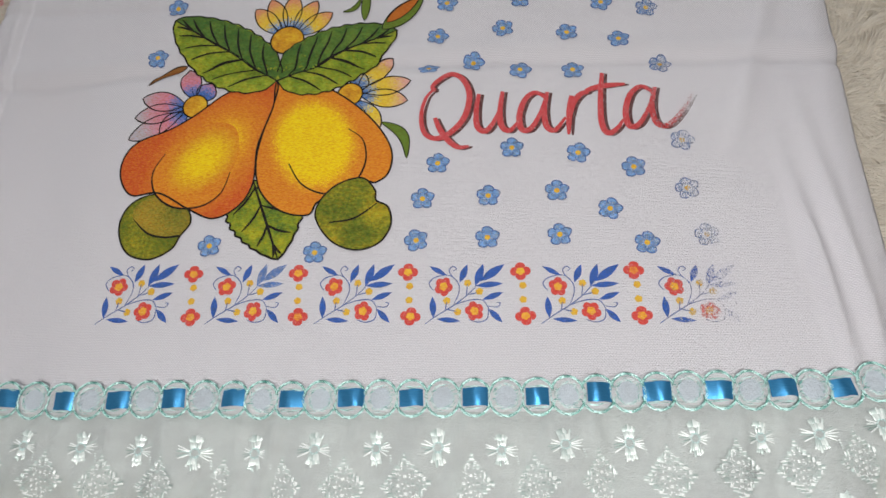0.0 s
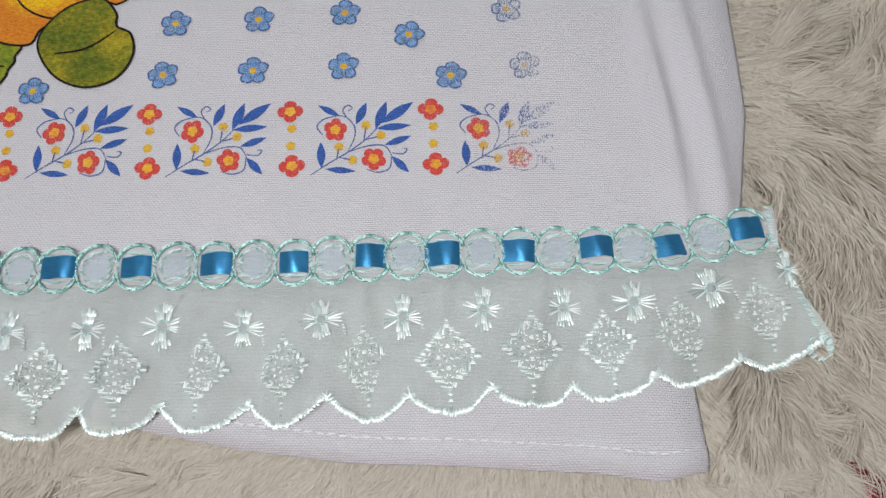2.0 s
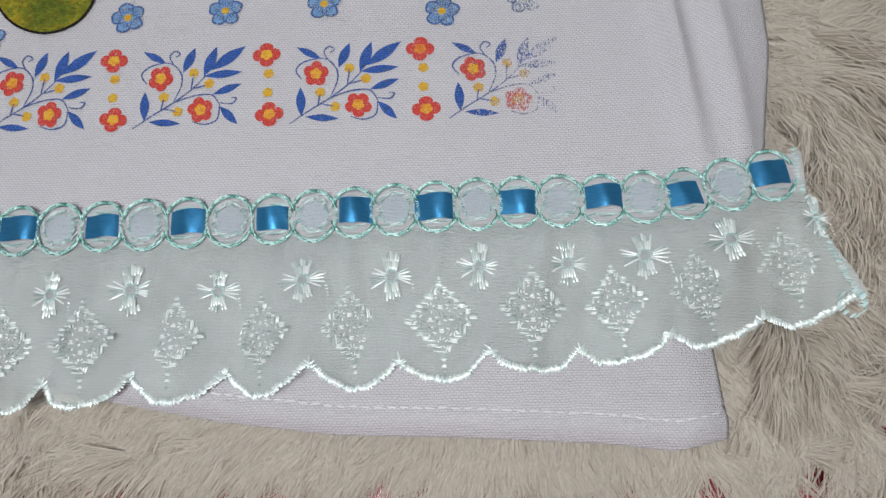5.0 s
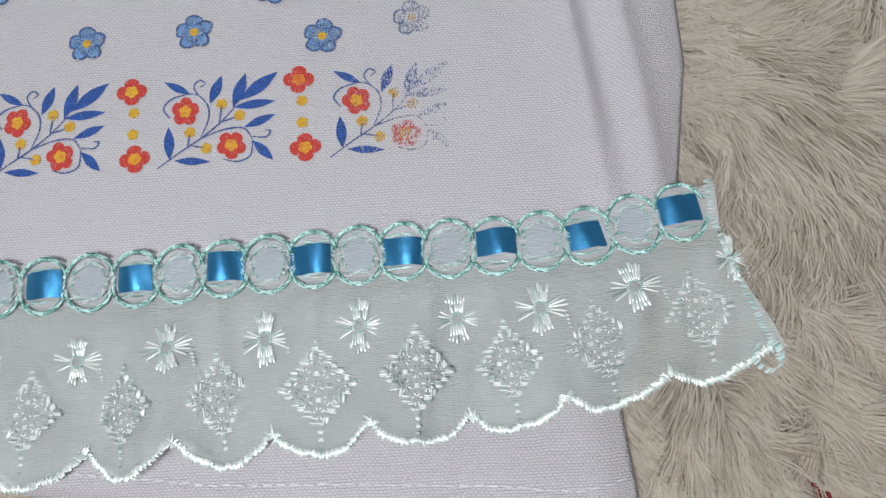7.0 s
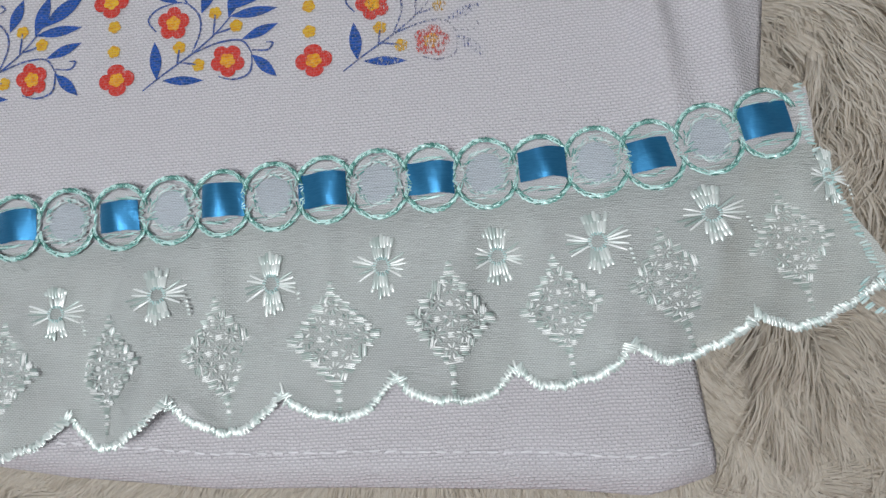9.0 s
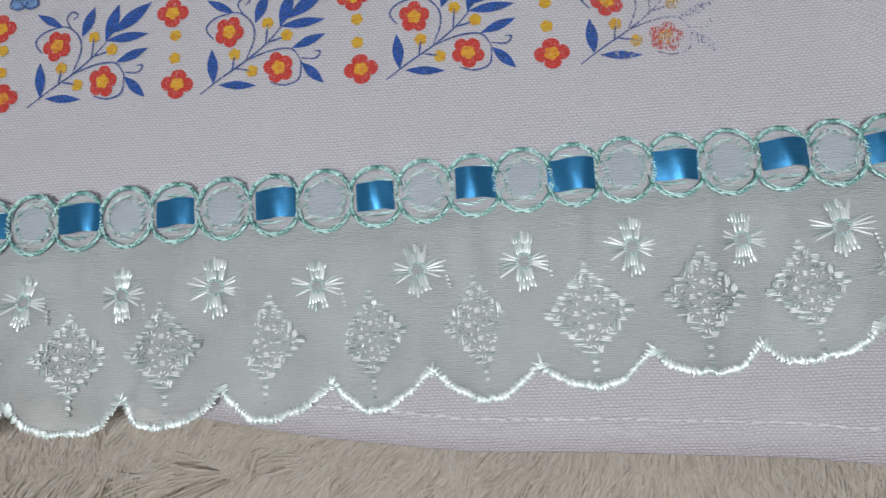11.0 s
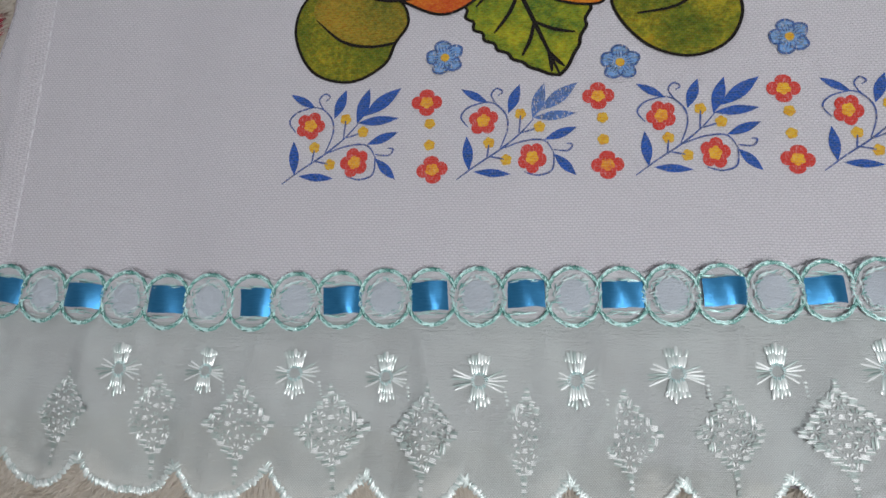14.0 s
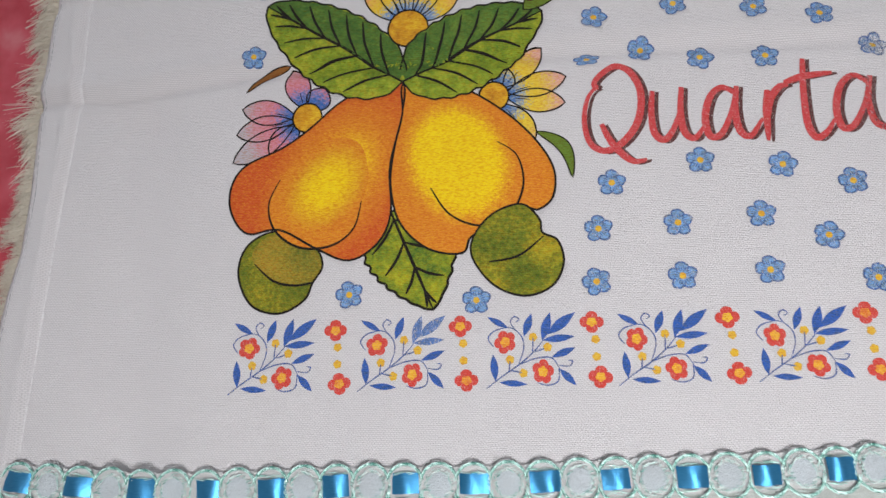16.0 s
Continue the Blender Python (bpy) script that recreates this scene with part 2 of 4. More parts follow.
def pile():
    m, nt, s = shader("cream_pile", 0.75, 0.12)
    g = nt.nodes.new("ShaderNodeNewGeometry")
    p = place(nt)
    n = node(nt, "ShaderNodeTexNoise", [("Vector", p)], Scale=0.03, Detail=3.0)
    a = mix_colour(nt, g.outputs["Random Per Island"], (0.92, 0.88, 0.80), (0.78, 0.72, 0.63))
    nt.links.new(mix_colour(nt, math_node(nt, "MULTIPLY", n.outputs[0], 0.4), a, (0.55, 0.49, 0.41)), s.inputs["Base Color"])
    glow = nt.nodes.new("ShaderNodeBsdfTranslucent")
    nt.links.new(s.inputs["Base Color"].links[0].from_socket, glow.inputs["Color"])
    both = nt.nodes.new("ShaderNodeMixShader")
    both.inputs[0].default_value = 0.42
    nt.links.new(s.outputs[0], both.inputs[1])
    nt.links.new(glow.outputs[0], both.inputs[2])
    nt.links.new(both.outputs[0], nt.nodes["Material Output"].inputs["Surface"])
    return m


def painted(name, c, rough=0.6):
    m, nt, s = shader(name, rough, 0.4)
    n = node(nt, "ShaderNodeTexNoise", [("Vector", place(nt, 6.0))], Scale=1.0, Detail=5.0)
    nt.links.new(mix_colour(nt, math_node(nt, "MULTIPLY", n.outputs[0], 0.4), c, tuple(0.8 * k for k in c)), s.inputs["Base Color"])
    return m


def red_cloth():
    m, nt, s = shader("red_tablecloth", 0.22, 0.6)
    p = place(nt)
    n = node(nt, "ShaderNodeTexNoise", [("Vector", p)], Scale=0.05, Detail=4.0)
    w = node(nt, "ShaderNodeTexNoise", [("Vector", p)], Scale=1.5, Detail=2.0)
    nt.links.new(ramp(nt, n.outputs[0], (0.35, (0.40, 0.045, 0.065)), (0.6, (0.52, 0.085, 0.115)), (0.75, (0.57, 0.16, 0.19))), s.inputs["Base Color"])
    b = node(nt, "ShaderNodeBump", [("Height", w.outputs[0])], Strength=0.3, Distance=0.0004)
    nt.links.new(b.outputs[0], s.inputs["Normal"])
    return m


# light and dim stitches: the thread's changing sheen is put into its random colour
WHITE_THREAD = thread("white_thread", (0.88, 0.93, 0.90), (0.42, 0.52, 0.49), 0.36, 0.9, 0.3)
MINT_THREAD = thread("mint_thread", (0.22, 0.52, 0.46), (0.01, 0.15, 0.12), 0.28, 1.0, 0.1, (0.62, 0.88, 0.84))
# the palest lattice stitches are glints painted as near-white thread
LATTICE_THREAD = thread("lattice_thread", (0.62, 0.71, 0.67), (0.30, 0.39, 0.36), 0.36, 0.9, 0.15, (0.93, 0.96, 0.94))
# star thread darkened for side stitches: their missing highlight is put into the colour
DIM_NEEDLE_THREAD = thread("dim_needle_thread", (0.62, 0.72, 0.68), (0.16, 0.25, 0.23), 0.36, 0.8, 0.15, (0.9, 0.94, 0.92))
PALE_THREAD = thread("pale_thread", (0.80, 0.92, 0.90), (0.34, 0.6, 0.58))
RING_FUZZ = thread("ring_fuzz", (0.86, 0.94, 0.93), (0.06, 0.32, 0.29))
SEAM_THREAD = thread("seam_thread", (0.88, 0.87, 0.9), (0.8, 0.79, 0.82), 0.6, 0.3)
DARK_SEAM = thread("dark_seam_thread", (0.5, 0.49, 0.52), (0.34, 0.33, 0.36), 0.7, 0.2)
ORGANZA = sheer("mint_batiste", (0.90, 0.965, 0.93), 0.78)
BAND = sheer("mint_band", (0.955, 0.955, 0.965), 0.92)
EYELET = sheer("pale_blue_eyelet", (0.83, 0.91, 0.985), 0.9)
SATIN, PILE, RED_CLOTH = satin(), pile(), red_cloth()
WALL, WOOD = painted("wall_paint", (0.78, 0.77, 0.76)), painted("table_wood", (0.3, 0.18, 0.09))


# ---- helpers for building ----
def mesh_of(name, verts, faces, mats, slots=None, smooth=True):
    me = bpy.data.meshes.new(name)
    me.from_pydata(verts, [], faces)
    for m in mats if isinstance(mats, (list, tuple)) else [mats]:
        me.materials.append(m)
    if slots is not None:
        me.polygons.foreach_set("material_index", slots)
    if smooth:
        me.polygons.foreach_set("use_smooth", [True] * len(me.polygons))
    me.update()
    return me


def thing(name, label, category, at=(0, 0, 0), group="", kind=""):
    ob = new(name)
    ob.location = at
    return tagged(ob, label, category, group, kind)


def part(name, me, parent, label="", at=None, turn=0.0):
    ob = new(name, me)
    ob.parent = parent
    if at is not None:
        ob.location, ob.rotation_euler = at, (0, 0, turn)
    return tagged(ob, label)


def box_mesh(name, x0, x1, y0, y1, z0, z1, m, bevel=0.0):
    bm = bmesh.new()
    bmesh.ops.create_cube(bm, size=1, matrix=Matrix.Translation(((x0 + x1) / 2, (y0 + y1) / 2, (z0 + z1) / 2)) @ Matrix.Diagonal((x1 - x0, y1 - y0, z1 - z0, 1)))
    if bevel:
        bmesh.ops.bevel(bm, geom=bm.edges[:], offset=bevel, segments=2, affect="EDGES")
    me = bpy.data.meshes.new(name)
    bm.to_mesh(me)
    bm.free()
    me.materials.append(m)
    return me


def step(a, b, x):
    u = np.clip((x - a) / (b - a), 0, 1)
    return u * u * (3 - 2 * u)


def spline(pts, n=8, closed=False):
    """A smooth line through a few points."""
    p = np.array(pts, float)
    k = len(p)
    out = []
    for i in range(k if closed else k - 1):
        if closed:
            a, b, c, d = p[(i - 1) % k], p[i], p[(i + 1) % k], p[(i + 2) % k]
        else:
            a, b, c, d = p[max(i - 1, 0)], p[i], p[i + 1], p[min(i + 2, k - 1)]
        for j in range(n):
            t = j / n
            out.append(0.5 * (2 * b + (c - a) * t + (2 * a - 5 * b + 4 * c - d) * t * t + (3 * b - a - 3 * c + d) * t ** 3))
    if not closed:
        out.append(p[-1])
    return np.array(out)


# ---- outlines of the towel and heights of the cloth ----
def right_edge(y):
    return np.interp(y, (-0.115, -0.102, -0.09, -0.074, -0.045, -0.016, 0.0, 0.013, 0.022, 0.04, 0.06, 0.09, 0.14, 0.3), (0.3425, 0.3478, 0.3466, 0.3452, 0.358, 0.3672, 0.3698, 0.372, 0.3735, 0.3735, 0.373, 0.3722, 0.373, 0.376))


def left_edge(y):
    return np.interp(y, (-0.1, -0.025, 0.02, 0.045, 0.063, 0.09, 0.145, 0.175, 0.2, 0.3), (-0.099, -0.098, -0.0965, -0.0938, -0.0905, -0.0898, -0.0915, -0.0912, -0.0885, -0.0865))


def hem_line(y):
    """Inner line of the wide side hem."""
    return np.interp(y, (-0.1, -0.02, 0.02, 0.066, 0.085, 0.12, 0.137, 0.17, 0.3), (-0.079, -0.078, -0.0765, -0.075, -0.074, -0.0715, -0.0705, -0.072, -0.073))


def low_edge(x):
    return np.interp(x, (-0.1, 0.05, 0.12, 0.164, 0.199, 0.235, 0.269, 0.312, 0.332, 0.348), (-0.068, -0.074, -0.081, -0.0883, -0.095, -0.0992, -0.1002, -0.1025, -0.1048, -0.1015))


def fold_line(x):
    return 0.134 + 0.009 * step(-0.07, 0.03, x) - 0.004 * step(0.15, 0.36, x)


def cloth_z(x, y):
    """Height of the cloth over its flat lie: folds beside the edge, the pressed crease, hems and drooping borders."""
    x, y = np.asarray(x, float), np.asarray(y, float)
    ridge = 0.338 - 0.12 * (y - 0.045)
    z = 0.0068 * np.exp(-(((x - ridge) / 0.0042) ** 2)) * np.exp(-(((y - 0.022) / 0.04) ** 2))
    z = z + 0.0048 * np.exp(-(((x - ridge - 0.015) / 0.0045) ** 2)) * np.exp(-(((y - 0.03) / 0.06) ** 2))
    z = z + 0.0026 * np.exp(-(((x - 0.322 - 0.3 * (y - 0.12)) / 0.006) ** 2)) * step(0.07, 0.12, y)
    z = z - 0.0021 * np.exp(-(((y - fold_line(x)) / 0.0035) ** 2)) + 0.0016 * np.exp(-(((y - fold_line(x) - 0.009) / 0.006) ** 2))
    z = z - 0.0012 * np.exp(-(((y - 0.186) / 0.003) ** 2)) * step(-0.03, 0.02, 0.03 - x)
    z = z + 0.0009 * np.sin(x * 46 + 1) * step(-0.045, -0.07, y) * step(0.15, 0.2, x)
    z = z + 0.0011 * np.exp(-(((x + 0.045 + 0.25 * (y - 0.05)) / 0.012) ** 2)) * step(-0.02, 0.01, y)
    dr, dl, dy = right_edge(y) - x, x - left_edge(y), y - low_edge(x)
    z = z - 0.0055 * np.clip(1 - dr / 0.014, 0, 1) ** 2 - 0.004 * np.clip(1 - dl / 0.008, 0, 1) ** 2 - 0.004 * np.clip(1 - dy / 0.006, 0, 1) ** 2
    hl = x - hem_line(y)
    z = z - 0.0015 * np.exp(-((hl / 0.0014) ** 2)) + 0.0011 * np.exp(-(((hl + 0.0035) / 0.0028) ** 2)) - 0.0042 * np.exp(-(((hl - 0.03 - 0.12 * (0.13 - y)) / 0.018) ** 2)) * step(0.14, 0.12, y)
    z = z - 0.0005 * np.exp(-(((dy - 0.0084) / 0.0009) ** 2))
    return z + 0.0018 * (1 - step(-0.001, 0.001, hl)) + 0.0006 * (1 - step(0.0085, 0.0095, dy))


# ---- unseen room: floor, walls, ceiling and a made-up window opening ----
def structure(name, me, label, category):
    return tagged(new(name, me), label, category, kind="structure")


structure("floor", box_mesh("floor", -1.9, 2.2, -2.0, 2.2, -0.9, -0.8, painted("floor_tile", (0.5, 0.45, 0.4))), "plain beige tiled floor of the room", "floor")
structure("ceiling", box_mesh("ceiling", -1.9, 2.2, -2.0, 2.2, 1.7, 1.8, WALL), "plain white painted ceiling over the table", "ceiling")
structure("wall_south", box_mesh("wall_south", -2.0, 2.3, -2.1, -2.0, -0.9, 1.8, WALL), "plain cream painted wall of the room", "wall")
structure("wall_east", box_mesh("wall_east", 2.2, 2.3, -2.0, 2.2, -0.9, 1.8, WALL), "plain cream painted side wall", "wall")
structure("wall_west", box_mesh("wall_west", -2.0, -1.9, -2.0, 2.2, -0.9, 1.8, WALL), "plain cream painted side wall", "wall")
north = structure("wall_north", box_mesh("wall_north", -2.0, -1.2, 2.2, 2.3, -0.9, 1.8, WALL), "cream painted wall with a made-up window opening, out of view", "wall")
part("wall_piece", box_mesh("wall_piece", 0.0, 2.3, 2.2, 2.3, -0.9, 1.8, WALL), north)
part("wall_piece", box_mesh("wall_piece", -1.2, 0.0, 2.2, 2.3, -0.9, 0.15, WALL), north)
part("wall_piece", box_mesh("wall_piece", -1.2, 0.0, 2.2, 2.3, 1.35, 1.8, WALL), north)

# ---- pendant lamp over the table: out of view, made up to carry the overhead light ----
def pendant():
    lamp = thing("unseen_pendant_lamp", "white made-up pendant lamp over the table, out of view", "lamp", (0.23, -0.2, 0.62))
    v, f = [], []
    for r, z in ((0.16, 0.0), (0.15, 0.05), (0.1, 0.13), (0.03, 0.17), (0.012, 0.2)):
        v += [(r * math.cos(t), r * math.sin(t), z) for t in np.linspace(0, 2 * math.pi, 33)[:-1]]
    for j in range(4):
        f += [(j * 32 + i, j * 32 + (i + 1) % 32, (j + 1) * 32 + (i + 1) % 32, (j + 1) * 32 + i) for i in range(32)]
    shade = part("shade", mesh_of("shade", v, f, WALL), lamp)
    shade.modifiers.new("thick", "SOLIDIFY").thickness = 0.002
    part("cord", box_mesh("cord", -0.003, 0.003, -0.003, 0.003, 0.19, 1.08, WALL), lamp)


pendant()

# ---- table and red cloth ----
table = thing("table", "brown wooden table under a red cloth", "table", (0.15, 0.05, -0.8))
part("tabletop", box_mesh("tabletop", -0.75, 0.75, -0.5, 0.5, 0.735, 0.764, WOOD, 0.004), table)
leg_mesh = box_mesh("leg", -0.03, 0.03, -0.03, 0.03, 0, 0.735, WOOD, 0.004)
for sx in (-0.68, 0.68):
    for sy in (-0.43, 0.43):
        part("leg", leg_mesh, table, at=(sx, sy, 0))


def tablecloth():
    nx, ny = 150, 110
    xs, ys = np.linspace(-0.62, 0.92, nx), np.linspace(-0.47, 0.57, ny)
    gx, gy = np.meshgrid(xs, ys)
    gz = -0.034 + 0.0012 * np.sin(gx * 31 + gy * 17) * np.sin(gy * 23 - gx * 9)
    gz += 0.004 * np.exp(-(((gy - 0.145 - 0.05 * (gx + 0.1)) / 0.006) ** 2)) * step(0.0, -0.06, gx)
    v = np.stack([gx, gy, gz], -1).reshape(-1, 3)
    i = (np.arange(ny - 1)[:, None] * nx + np.arange(nx - 1)).ravel()
    f = np.stack([i, i + 1, i + nx + 1, i + nx], 1)
    ob = new("tablecloth", mesh_of("tablecloth", v.tolist(), f.tolist(), RED_CLOTH))
    mod = ob.modifiers.new("thick", "SOLIDIFY")
    mod.thickness, mod.offset = 0.0006, -1
    return tagged(ob, "smooth red cloth lying on the table", "tablecloth")


tablecloth()


# ---- shaggy mat ----
def shaggy_mat():
    mat_thing = thing("shaggy_rug", "cream shaggy faux-fur rug with long soft pile", "rug", (0, 0, 0))
    back = box_mesh("backing", -0.083, 0.56, -0.097, 0.42, -0.0335, -0.0175, PILE, 0.003)
    part("backing", back, mat_thing)
    rng = np.random.default_rng(7)
    n = 850000
    x, y = rng.uniform(-0.094, 0.50, n), rng.uniform(-0.107, 0.27, n)
    inside = (x < right_edge(y) - 0.010) & (x > left_edge(y) + 0.006) & (y > low_edge(x) + 0.012)
    border = -0.106 + 0.4 * np.clip(x - 0.385, 0, 0.05)
    keep = ~inside & (y > border) & ((y < 0.2) | (rng.random(n) < 0.5))
    x, y = x[keep], y[keep]
    # clumps: every strand takes the lie of its clump's centre
    size = 0.009
    warp = 0.006
    cx = np.floor((x + warp * np.sin(y * 210)) / size)
    cy = np.floor((y + warp * np.sin(x * 190)) / size)
    key = (cx * 7919 + cy * 104729).astype(np.int64)
    h1, h2, h3 = ((np.sin(key * k) * 43758.5453) % 1 for k in (12.9898, 78.233, 37.719))
    lie = np.where(y < low_edge(x) + 0.012, -math.pi / 2 - 0.35 + 0.6 * np.sin(x * 25), np.where(x < 0, math.pi * 1.02, -0.35 + 0.8 * np.sin(x * 30 + y * 21) + 0.5 * np.sin(y * 43)))
    spread = np.where(y < low_edge(x) + 0.012, 0.9, np.where(x < 0, 0.3, 1.6))
    ang = lie + (h1 - 0.5) * spread + rng.normal(0, 0.13, len(x))
    right = (x > 0.33) & (y < -0.03)
    ang = np.where(right, -1.0 + (h1 - 0.5) * 2.0 + rng.normal(0, 0.15, len(x)), ang)
    length = (0.017 + 0.013 * h2) * rng.uniform(0.7, 1.15, len(x))
    length = np.where(x < -0.05, length * 0.85, length)
    mid_x, mid_y = (cx + 0.5) * size - warp * np.sin(y * 210), (cy + 0.5) * size - warp * np.sin(x * 190)
    rise = (0.0075 + 0.0105 * h3) * rng.uniform(0.75, 1.1, len(x))
    # strands beside the towel stay under its border
    edge = np.minimum(np.abs(x - right_edge(y)), np.abs(y - low_edge(x)))
    edge = np.where(x < 0.0, np.minimum(edge, np.abs(x - left_edge(y))), edge)
    rise = np.where(edge < 0.014, np.minimum(rise, 0.0095), rise)
    under = (y < low_edge(x) + 0.012) & (x < 0.38) & (y > -0.1)
    rise = np.where(under, np.minimum(rise, 0.0088), rise)
    ux, uy = np.cos(ang), np.sin(ang)
    bend = rng.normal(0, 0.0025, len(x))
    mid_x, mid_y = np.clip(mid_x, x - 0.006, x + 0.006), np.clip(mid_y, y - 0.006, y + 0.006)
    width = rng.uniform(0.0001, 0.00023, len(x))
    tip = rng.normal(0, 0.6, len(x))
    rows = []
    for s, w in ((0.0, 1.0), (0.35, 1.0), (0.7, 0.8), (1.0, 0.2)):
        px = x + (mid_x - x) * 0.68 * s + ux * length * s ** 1.3 - uy * bend * s * s
        py = y + (mid_y - y) * 0.68 * s + uy * length * s ** 1.3 + ux * bend * s * s
        pz = -0.0185 + rise * 0.88 * np.sin(min(s * 1.25, 1.0) * math.pi / 2) - 0.004 * s * s * s
        out = np.clip((-0.104 - py) / 0.02, 0, 1) + 0.7 * np.clip((-0.094 - px) / 0.02, 0, 1)
        pz = np.maximum(pz - 0.007 * out, -0.0325)
        rows.append(np.stack([px - uy * width * w, py + ux * width * w, pz - tip * width], 1))
        rows.append(np.stack([px + uy * width * w, py - ux * width * w, pz + tip * width], 1))
    v = np.stack(rows, 1)
    k = v.shape[1]
    base = np.arange(len(x))[:, None, None] * k
    quad = []
    for s in range(3):
        a = s * 2
        quad += [[a, a + 1, a + 3, a + 2]]
    f = (base + np.array(quad)[None]).reshape(-1, 4)
    me = bpy.data.meshes.new("pile")
    v = v.reshape(-1, 3)
    me.vertices.add(len(v))
    me.vertices.foreach_set("co", v.ravel())
    me.loops.add(len(f) * 4)
    me.loops.foreach_set("vertex_index", f.ravel().astype(np.int32))
    me.polygons.add(len(f))
    me.polygons.foreach_set("loop_start", np.arange(len(f), dtype=np.int32) * 4)
    me.polygons.foreach_set("use_smooth", np.ones(len(f), dtype=bool))
    me.materials.append(PILE)
    me.update(calc_edges=True)
    tagged(part("fur", me, mat_thing), "long soft cream pile", kind="stuff")


shaggy_mat()

# ---- towel ----
towel = thing("dish_towel", "white cotton dish towel printed with cashew fruits and flowers", "towel", (0, 0, 0))


def towel_cloth():
    nx, ny = 300, 310
    v, f = [], []
    tt = np.linspace(0, 1, ny)
    tt = 0.14 * tt + 0.86 * tt ** 1.5
    for j in range(ny):
        u = np.linspace(0, 1, nx)
        y0 = -0.1 + 0.38 * tt[j]
        x = left_edge(y0) + (right_edge(y0) - left_edge(y0)) * u
        y = low_edge(x) + (0.28 - low_edge(x)) * tt[j]
        x = left_edge(y) + (right_edge(y) - left_edge(y)) * u
        v.append(np.stack([x, y, cloth_z(x, y)], 1))
    v = np.concatenate(v)
    i = (np.arange(ny - 1)[:, None] * nx + np.arange(nx - 1)).ravel()
    f = np.stack([i, i + 1, i + nx + 1, i + nx], 1)
    ob = part("cloth", mesh_of("cloth", v.tolist(), f.tolist(), COTTON), towel)
    mod = ob.modifiers.new("thick", "SOLIDIFY")
    mod.thickness, mod.offset = 0.0011, -1


towel_cloth()


def stitch_mesh(name, runs, m):
    """Raised stitches from (start, end, width, height): rounded threads that dip at both ends."""
    v, f = [], []
    for a, b, w, h in runs:
        a, b = np.array(a, float), np.array(b, float)
        d = b - a
        side = np.array((-d[1], d[0], 0)) / (math.hypot(d[0], d[1]) + 1e-9) * w / 2
        o = len(v)
        for s, k in ((0, 0.25), (0.5, 1.0), (1, 0.25)):
            p = a + d * s
            v += [p - side * (0.6 + 0.4 * k), p + (0, 0, h * k), p + side * (0.6 + 0.4 * k)]
        for s in (0, 3):
            f += [(o + s, o + s + 3, o + s + 4, o + s + 1), (o + s + 1, o + s + 4, o + s + 5, o + s + 2)]
    return mesh_of(name, [tuple(p) for p in v], f, m)


def on_cloth(x, y, up=0.0):
    return (float(x), float(y), float(cloth_z(x, y)) + up)


def hem_seams():
    rng = random.Random(3)
    runs = []
    x = -0.08
    while x < 0.345:
        a, b = x, x + 0.0024
        ya, yb = low_edge(a) + 0.0082, low_edge(b) + 0.0082
        runs.append((on_cloth(a, ya, 0.0001), on_cloth(b, yb + rng.uniform(-0.0003, 0.0003), 0.0001), 0.00062, 0.0006))
        x += 0.0037
    ob = part("hem_seam", stitch_mesh("hem_seam", runs, SEAM_THREAD), towel, "white running stitches along the lower hem")
    ob["kind"] = "stuff"
    runs = []
    y = -0.02
    while y < 0.27:
        xa, xb = left_edge(y) + 0.0042 + 0.0006 * math.sin(y * 90), left_edge(y + 0.0026) + 0.0042 + 0.0006 * math.sin(y * 90 + 0.2)
        runs.append((on_cloth(xa, y, 0.0001), on_cloth(xb, y + 0.0026, 0.0001), 0.00045, 0.0003))
        y += 0.0036
    side = []
    y = -0.022
    while y < 0.26:
        xa, xb = float(hem_line(y)) + 0.0012, float(hem_line(y + 0.0028)) + 0.0012
        side.append((on_cloth(xa, y, 0.0002), on_cloth(xb, y + 0.0028, 0.0002), 0.0006, 0.0005))
        y += 0.0039
    tagged(part("side_hem_seam", stitch_mesh("side_hem_seam", side, SEAM_THREAD), towel, "white running stitches along the wide side hem"), kind="stuff")
    ob = part("side_seam", stitch_mesh("side_seam", runs, DARK_SEAM), towel, "grey stitches along the side hem")
    ob["kind"] = "stuff"


hem_seams()

# ---- print on the towel; all sizes in millimetres ----
LAYER = 0.00006


def fill_mesh(name, pts, m, layer, flat=False, slots=None):
    """A printed shape that lies on the cloth. pts: its outline."""
    bm = bmesh.new()
    vs = [bm.verts.new((*(k / 1000 for k in ((x, y) if flat else lay(x, y))), 0)) for x, y in pts]
    es = [bm.edges.new((vs[i], vs[(i + 1) % len(vs)])) for i in range(len(vs))]
    bmesh.ops.triangle_fill(bm, use_beauty=True, edges=es)
    if not flat:
        for _ in range(4):
            long = [e for e in bm.edges if e.calc_length() > 0.0028]
            if not long:
                break
            bmesh.ops.subdivide_edges(bm, edges=long, cuts=1)
            bmesh.ops.triangulate(bm, faces=bm.faces[:])
    for v in bm.verts:
        v.co.z = (0.0 if flat else float(cloth_z(v.co.x, v.co.y))) + 0.00015 + LAYER * layer
    for fc in bm.faces:
        if fc.normal.z < 0:
            fc.normal_flip()
        fc.smooth = True
    me = bpy.data.meshes.new(name)
    bm.to_mesh(me)
    bm.free()
    me.materials.append(m)
    return me


